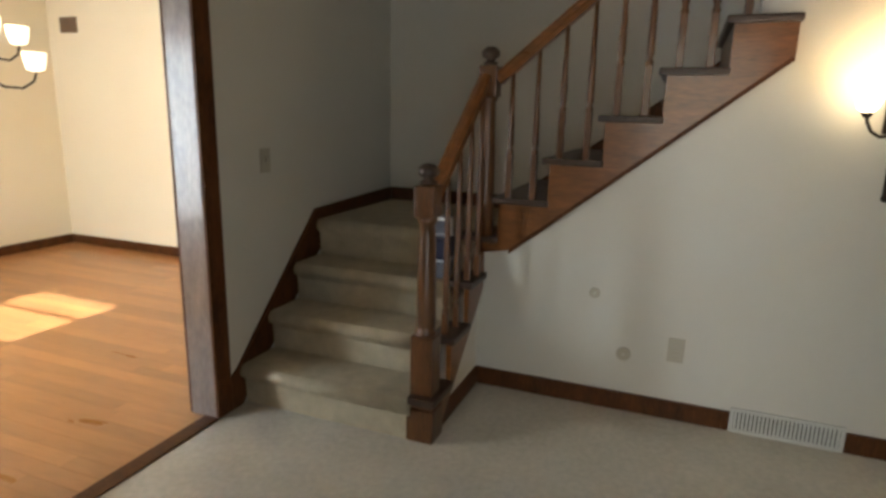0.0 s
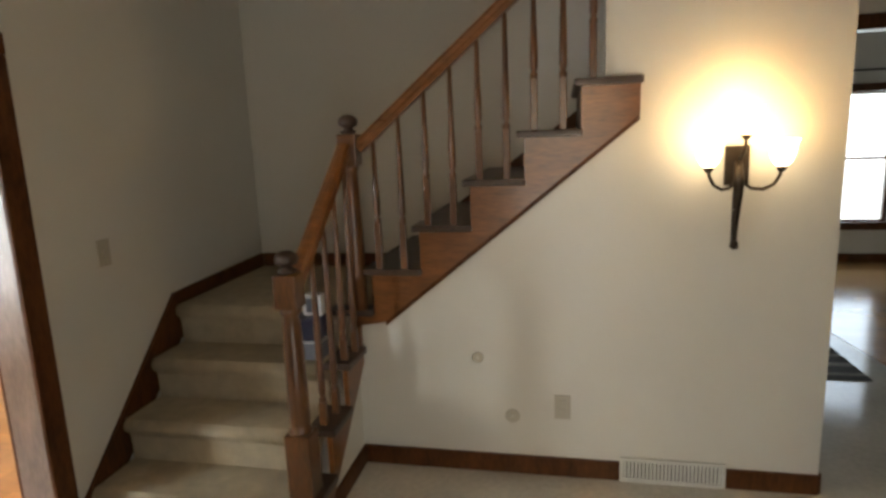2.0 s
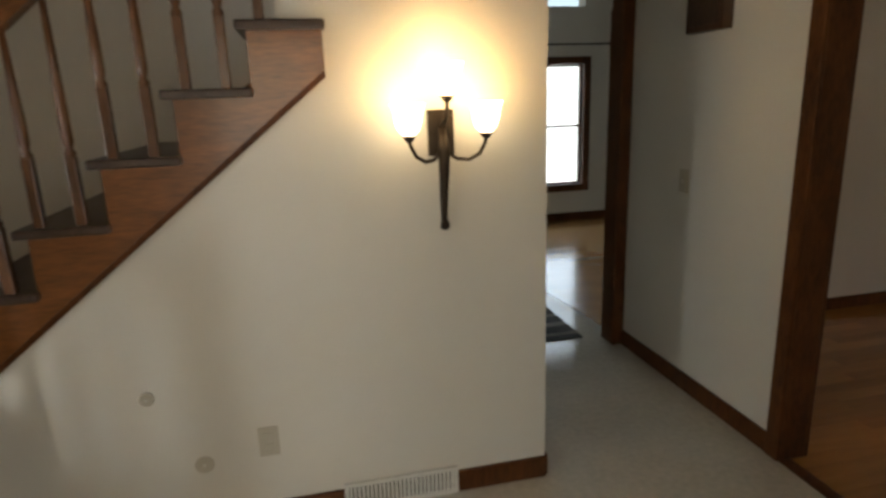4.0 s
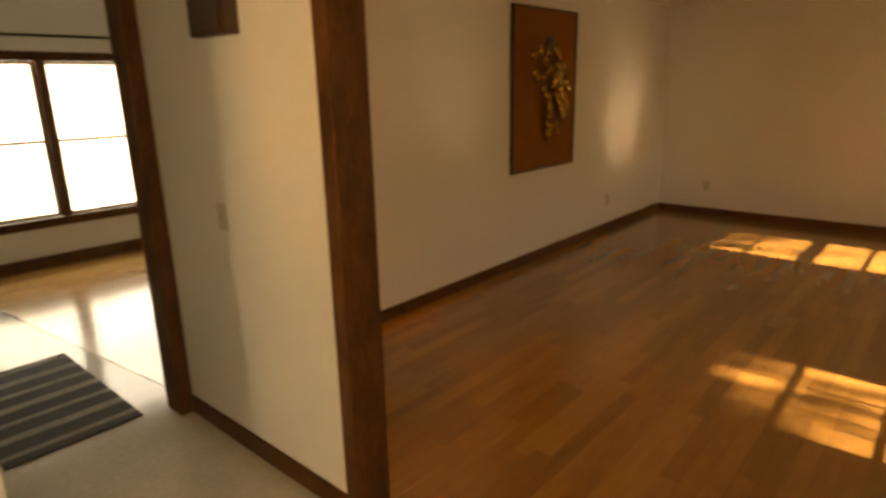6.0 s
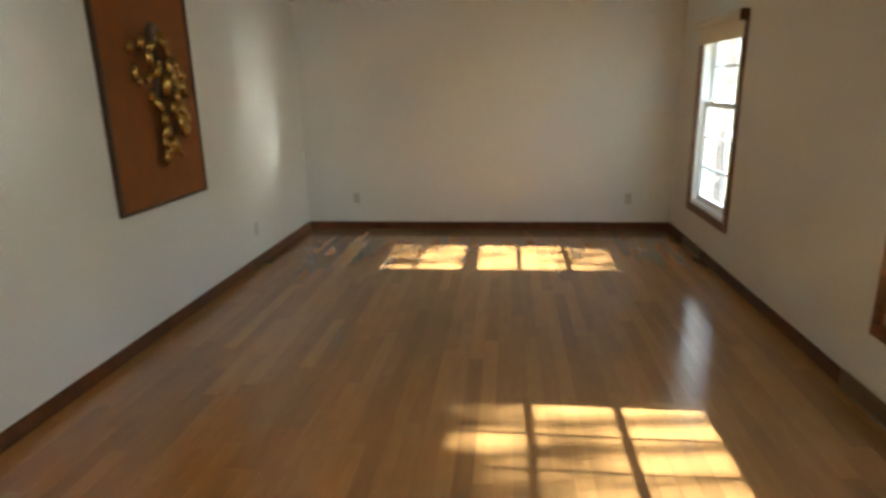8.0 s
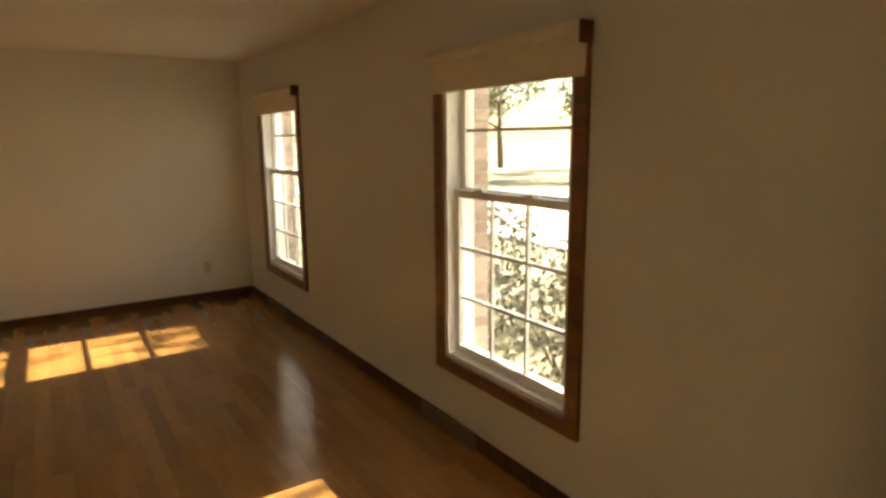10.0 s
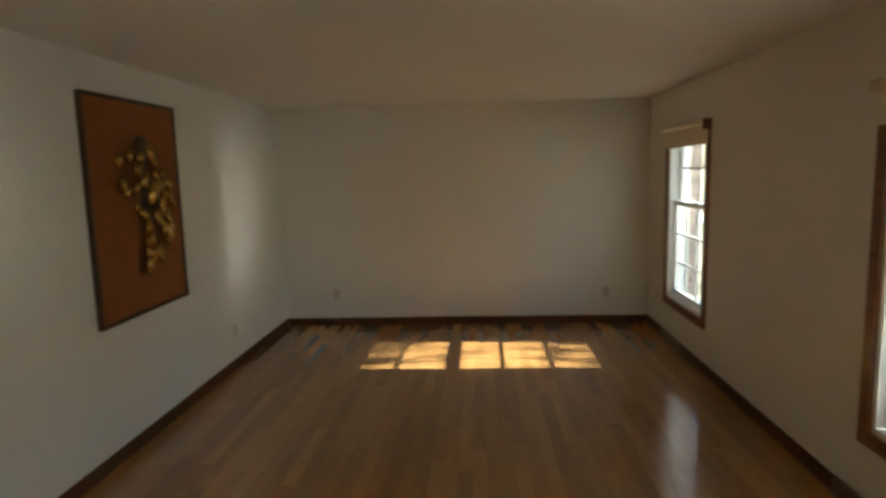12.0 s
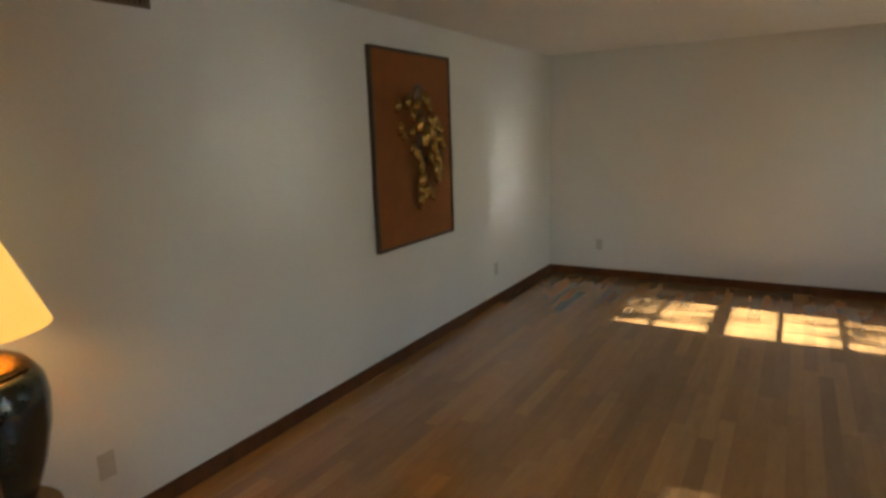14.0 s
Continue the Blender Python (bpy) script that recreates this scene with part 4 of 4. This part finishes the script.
card = thing("white_carton", 0.80, -0.12, R * 3 + 0.20, "small glossy white carton on top of the bin", "carton")
part("carton", B(-0.045, 0.045, -0.03, 0.03, 0.0, 0.095, bevel=0.003), PAPER, card)
part("label_panel", B(-0.028, 0.028, -0.032, -0.029, 0.015, 0.08), GREYPLASTIC, card)

# ---- outdoors ----
ground = bmesh.new()
box(ground, -400, 400, -500, 500, -1.2, -0.45)
solid("ground", ground, LAWN, "dry pale lawn round the house", "lawn", kind="structure")
solid("driveway", B(-6, 30, -16, -9, -0.45, -0.40), PAVE, "pale concrete driveway", "driveway", kind="structure")


# unseen roof, added to keep direct sun off the entry floor
solid("sun_block_roof", B(0.2, 3.8, -6.6, YF - 0.20, 2.55, 2.75), SASH, "unseen white roof added over the front door to block the sun", "porch roof", kind="structure")
solid("porch_slab", B(0.2, 3.8, -6.6, YF - 0.20, -0.45, -0.12), PAVE, "concrete porch slab", "porch", kind="structure")
brick_me = mesh_of("brick", B(-0.048, 0.048, -0.05, 0.05, -0.029, 0.029, bevel=0.003), BRICK)
for k, (x0, x1, z0, z1) in enumerate(WINS[:2]):
    pier = thing("brick_pier", x1 - 0.02, YF - 0.253, 0, "red brick outer reveal beside the window", "brick wall", kind="structure")
    part("mortar", B(-0.043, 0.043, -0.046, 0.046, -0.2, 2.35), MORTAR, pier)
    for j in range(36):
        br = new("brick", brick_me)
        br.parent = pier
        br.location = (0, 0, -0.16 + 0.069 * j)


def shrub(x, y, z, rx, rz, seed, mat, count=1000):
    """A clipped shrub of many small leaves on a few stems."""
    g = random.Random(seed)
    ob = thing("shrub", x, y, z, "leafy evergreen shrub outside the window", "shrub", group="shrubs by the house")
    bm = bmesh.new()
    for k in range(5):
        a = k * 1.257
        tube(bm, [(0.03 * math.cos(a), 0.03 * math.sin(a), 0), (0.5 * rx * math.cos(a), 0.5 * rx * math.sin(a), rz * 0.9)], [0.02, 0.008], 6)
    part("stems", bm, BARK, ob)
    bm = bmesh.new()
    for k in range(count):
        a, e, d = g.uniform(0, 6.283), math.asin(g.uniform(-0.5, 1)), g.uniform(0.55, 1.08)
        c = Vector((rx * d * math.cos(a) * math.cos(e), rx * d * math.sin(a) * math.cos(e), rz * (0.75 + 0.8 * d * math.sin(e))))
        n1 = Vector((g.uniform(-1, 1), g.uniform(-1, 1), g.uniform(-1, 1))).normalized() * g.uniform(0.025, 0.055)
        n2 = n1.cross(Vector((g.uniform(-1, 1), g.uniform(-1, 1), g.uniform(-1, 1)))).normalized() * g.uniform(0.014, 0.03)
        bm.faces.new([bm.verts.new(c + v) for v in (n1, n2, -n1, -n2)])
    part("leaves", bm, mat, ob)
    return ob


for k, (x, y, rx, rz) in enumerate([(5.7, -4.6, 0.6, 0.55), (6.6, -4.5, 0.6, 0.60), (7.5, -4.7, 0.65, 0.62), (8.5, -4.6, 0.6, 0.58), (9.5, -4.7, 0.65, 0.60), (10.6, -4.8, 0.7, 0.62), (11.8, -5.0, 0.7, 0.6),
                                   (8.4, -6.2, 0.6, 0.72), (10.4, -6.4, 0.6, 0.80), (12.6, -6.6, 0.7, 0.78), (14.2, -6.3, 0.7, 0.74), (-2.5, -5.4, 0.6, 0.6)]):
    shrub(x, y, -0.45, rx, rz, 11 + k, LEAF)


def tree(x, y, height, spread, seed, clumps=()):
    """A tree with a tapered trunk, limbs and a ragged crown of leaves."""
    g = random.Random(seed)
    ob = thing("tree", x, y, -0.45, "broadleaf tree with thinning yellow-green leaves", "tree", group="trees across the lawn")
    bm = bmesh.new()
    tube(bm, [(0, 0, 0), (0.1, 0.05, height * 0.35), (0.0, 0.1, height * 0.7), (0.1, 0, height * 0.95)], [0.22, 0.17, 0.10, 0.03], 10)
    tips = []
    for k in range(9):
        a, h = g.uniform(0, 6.283), height * g.uniform(0.35, 0.8)
        tip = Vector((spread * g.uniform(0.6, 1.0) * math.cos(a), spread * g.uniform(0.6, 1.0) * math.sin(a), h + height * g.uniform(0.1, 0.3)))
        tube(bm, [(0, 0, h), tuple(tip * 0.5 + Vector((0, 0, h * 0.5 + 0.2))), tuple(tip)], [0.07, 0.045, 0.015], 6)
        tips += [tip, tip * 0.6 + Vector((0, 0, h * 0.4))]
    for c in clumps:
        tip = Vector(c) - Vector((x, y, -0.45))
        tube(bm, [(0, 0, height * 0.6), tuple(tip * 0.6 + Vector((0, 0, height * 0.3))), tuple(tip)], [0.07, 0.04, 0.012], 6)
    part("trunk", bm, BARK, ob)
    bm = bmesh.new()
    for c in clumps:
        tip = Vector(c) - Vector((x, y, -0.45))
        for k in range(90):
            c2 = tip + Vector((g.gauss(0, 0.24), g.gauss(0, 0.3), g.gauss(0, 0.15)))
            n1 = Vector((g.uniform(-1, 1), g.uniform(-1, 1), g.uniform(-1, 1))).normalized() * g.uniform(0.07, 0.13)
            n2 = n1.cross(Vector((g.uniform(-1, 1), g.uniform(-1, 1), g.uniform(-1, 1)))).normalized() * g.uniform(0.04, 0.08)
            bm.faces.new([bm.verts.new(c2 + v) for v in (n1, n2, -n1, -n2)])
    for tip in (tips if not clumps else []):
        for k in range(110):
            c = tip + Vector((g.gauss(0, 0.55), g.gauss(0, 0.55), g.gauss(0, 0.42)))
            n1 = Vector((g.uniform(-1, 1), g.uniform(-1, 1), g.uniform(-1, 1))).normalized() * g.uniform(0.08, 0.17)
            n2 = n1.cross(Vector((g.uniform(-1, 1), g.uniform(-1, 1), g.uniform(-1, 1)))).normalized() * g.uniform(0.05, 0.10)
            bm.faces.new([bm.verts.new(c + v) for v in (n1, n2, -n1, -n2)])
    part("crown", bm, LEAF_AUTUMN, ob)


for k, (x, y, h, s) in enumerate([(8.0, -30, 8, 3.5), (14.5, -33, 9, 4), (22, -30, 8, 3.5), (27, -27, 6.5, 3), (32, -31, 7, 3.5), (37, -28, 6.5, 3), (43, -33, 8, 4), (30, -38, 8, 4), (-4, -34, 9, 4), (9.0, 24, 9, 4), (2.0, 26, 9, 4)]):
    tree(x, y, h, s, 30 + k)
tree(7.4, -24.0, 11, 2.2, 77, clumps=[(5.5 + 0.27 * i, -16.8, 10.22 + 0.25 * j) for i in range(5) for j in range(3)] + [(5.5, -16.9, 9.98),
                                      (8.9, -16.8, 10.55), (9.5, -16.9, 10.6), (9.5, -16.7, 9.18), (8.8, -16.8, 9.12)])

# ---- floor boards ----


def plank_rows(x0, x1, y0, y1, width, seed):
    """Board rectangles (x0, x1, y0, y1) laid in rows along x with staggered ends."""
    g = random.Random(seed)
    out_, y = [], y0
    while y < y1 - 1e-6:
        ye = min(y + width, y1)
        x = x0
        step = g.uniform(0.25, 1.1)
        while x < x1 - 1e-6:
            xe = min(x + step, x1)
            if x1 - xe < 0.2:
                xe = x1
            out_.append((x, xe, y, ye))
            x, step = xe, g.uniform(0.5, 1.5)
        y = ye
    return out_


GAP = 0.0005


def add_plank(verts, faces, a, b, c, d, dx=0.0, dy=0.0):
    """One board as a slab with a narrow chamfer, appended to lists."""
    e, top, low = 0.0, 0.0, -0.008
    k = len(verts)
    a, b, c, d = a + GAP - dx, b - GAP - dx, c + GAP - dy, d - GAP - dy
    verts += [(a, c, low), (b, c, low), (b, d, low), (a, d, low), (a + e, c + e, top), (b - e, c + e, top), (b - e, d - e, top), (a + e, d - e, top)]
    faces += [(k + 4, k + 5, k + 6, k + 7), (k, k + 1, k + 5, k + 4), (k + 1, k + 2, k + 6, k + 5), (k + 2, k + 3, k + 7, k + 6), (k + 3, k, k + 4, k + 7)]


def joined_planks(name, rects, mat, parent, label):
    verts, faces = [], []
    for r in rects:
        add_plank(verts, faces, *r)
    me = bpy.data.meshes.new(name)
    me.from_pydata(verts, [], faces)
    me.materials.append(mat)
    ob = new(name, me)
    ob.parent = parent
    return tagged(ob, label, kind="stuff")


floor_living = thing("floor_living", 0, 0, 0, "oak strip floor with a satin finish", "floor", kind="structure")
rects = plank_rows(XH + 0.052, XE, YF, YP, 0.0826, 3)
near = [r for r in rects if r[0] < 7.3 and -2.4 < r[2] < 1.1]
near = sorted(near, key=lambda r: r[0] + 0.3 * abs(r[2] + 1.0))[:290]
chosen = set(near)
for r in near:
    verts, faces = [], []
    add_plank(verts, faces, *r, dx=r[0], dy=r[2])
    me = bpy.data.meshes.new("plank")
    me.from_pydata(verts, [], faces)
    me.materials.append(OAK)
    ob = new("plank", me)
    ob.parent = floor_living
    ob.location = (r[0], r[2], 0)
far = [r for r in rects if r not in chosen]
tone = random.Random(8)
sorted_by_tone = {}
for r in far:
    sorted_by_tone.setdefault(tone.randrange(14), []).append(r)
for k in sorted(sorted_by_tone):
    joined_planks("planks", sorted_by_tone[k], OAK, floor_living, "oak strip boards")
floor_dining = thing("floor_dining", 0, 0, 0, "honey-coloured oak strip floor", "floor", kind="structure")
joined_planks("planks", plank_rows(-3.90, -0.062, YF, 1.4, 0.0826, 5), OAK_DINING, floor_dining, "oak strip boards")
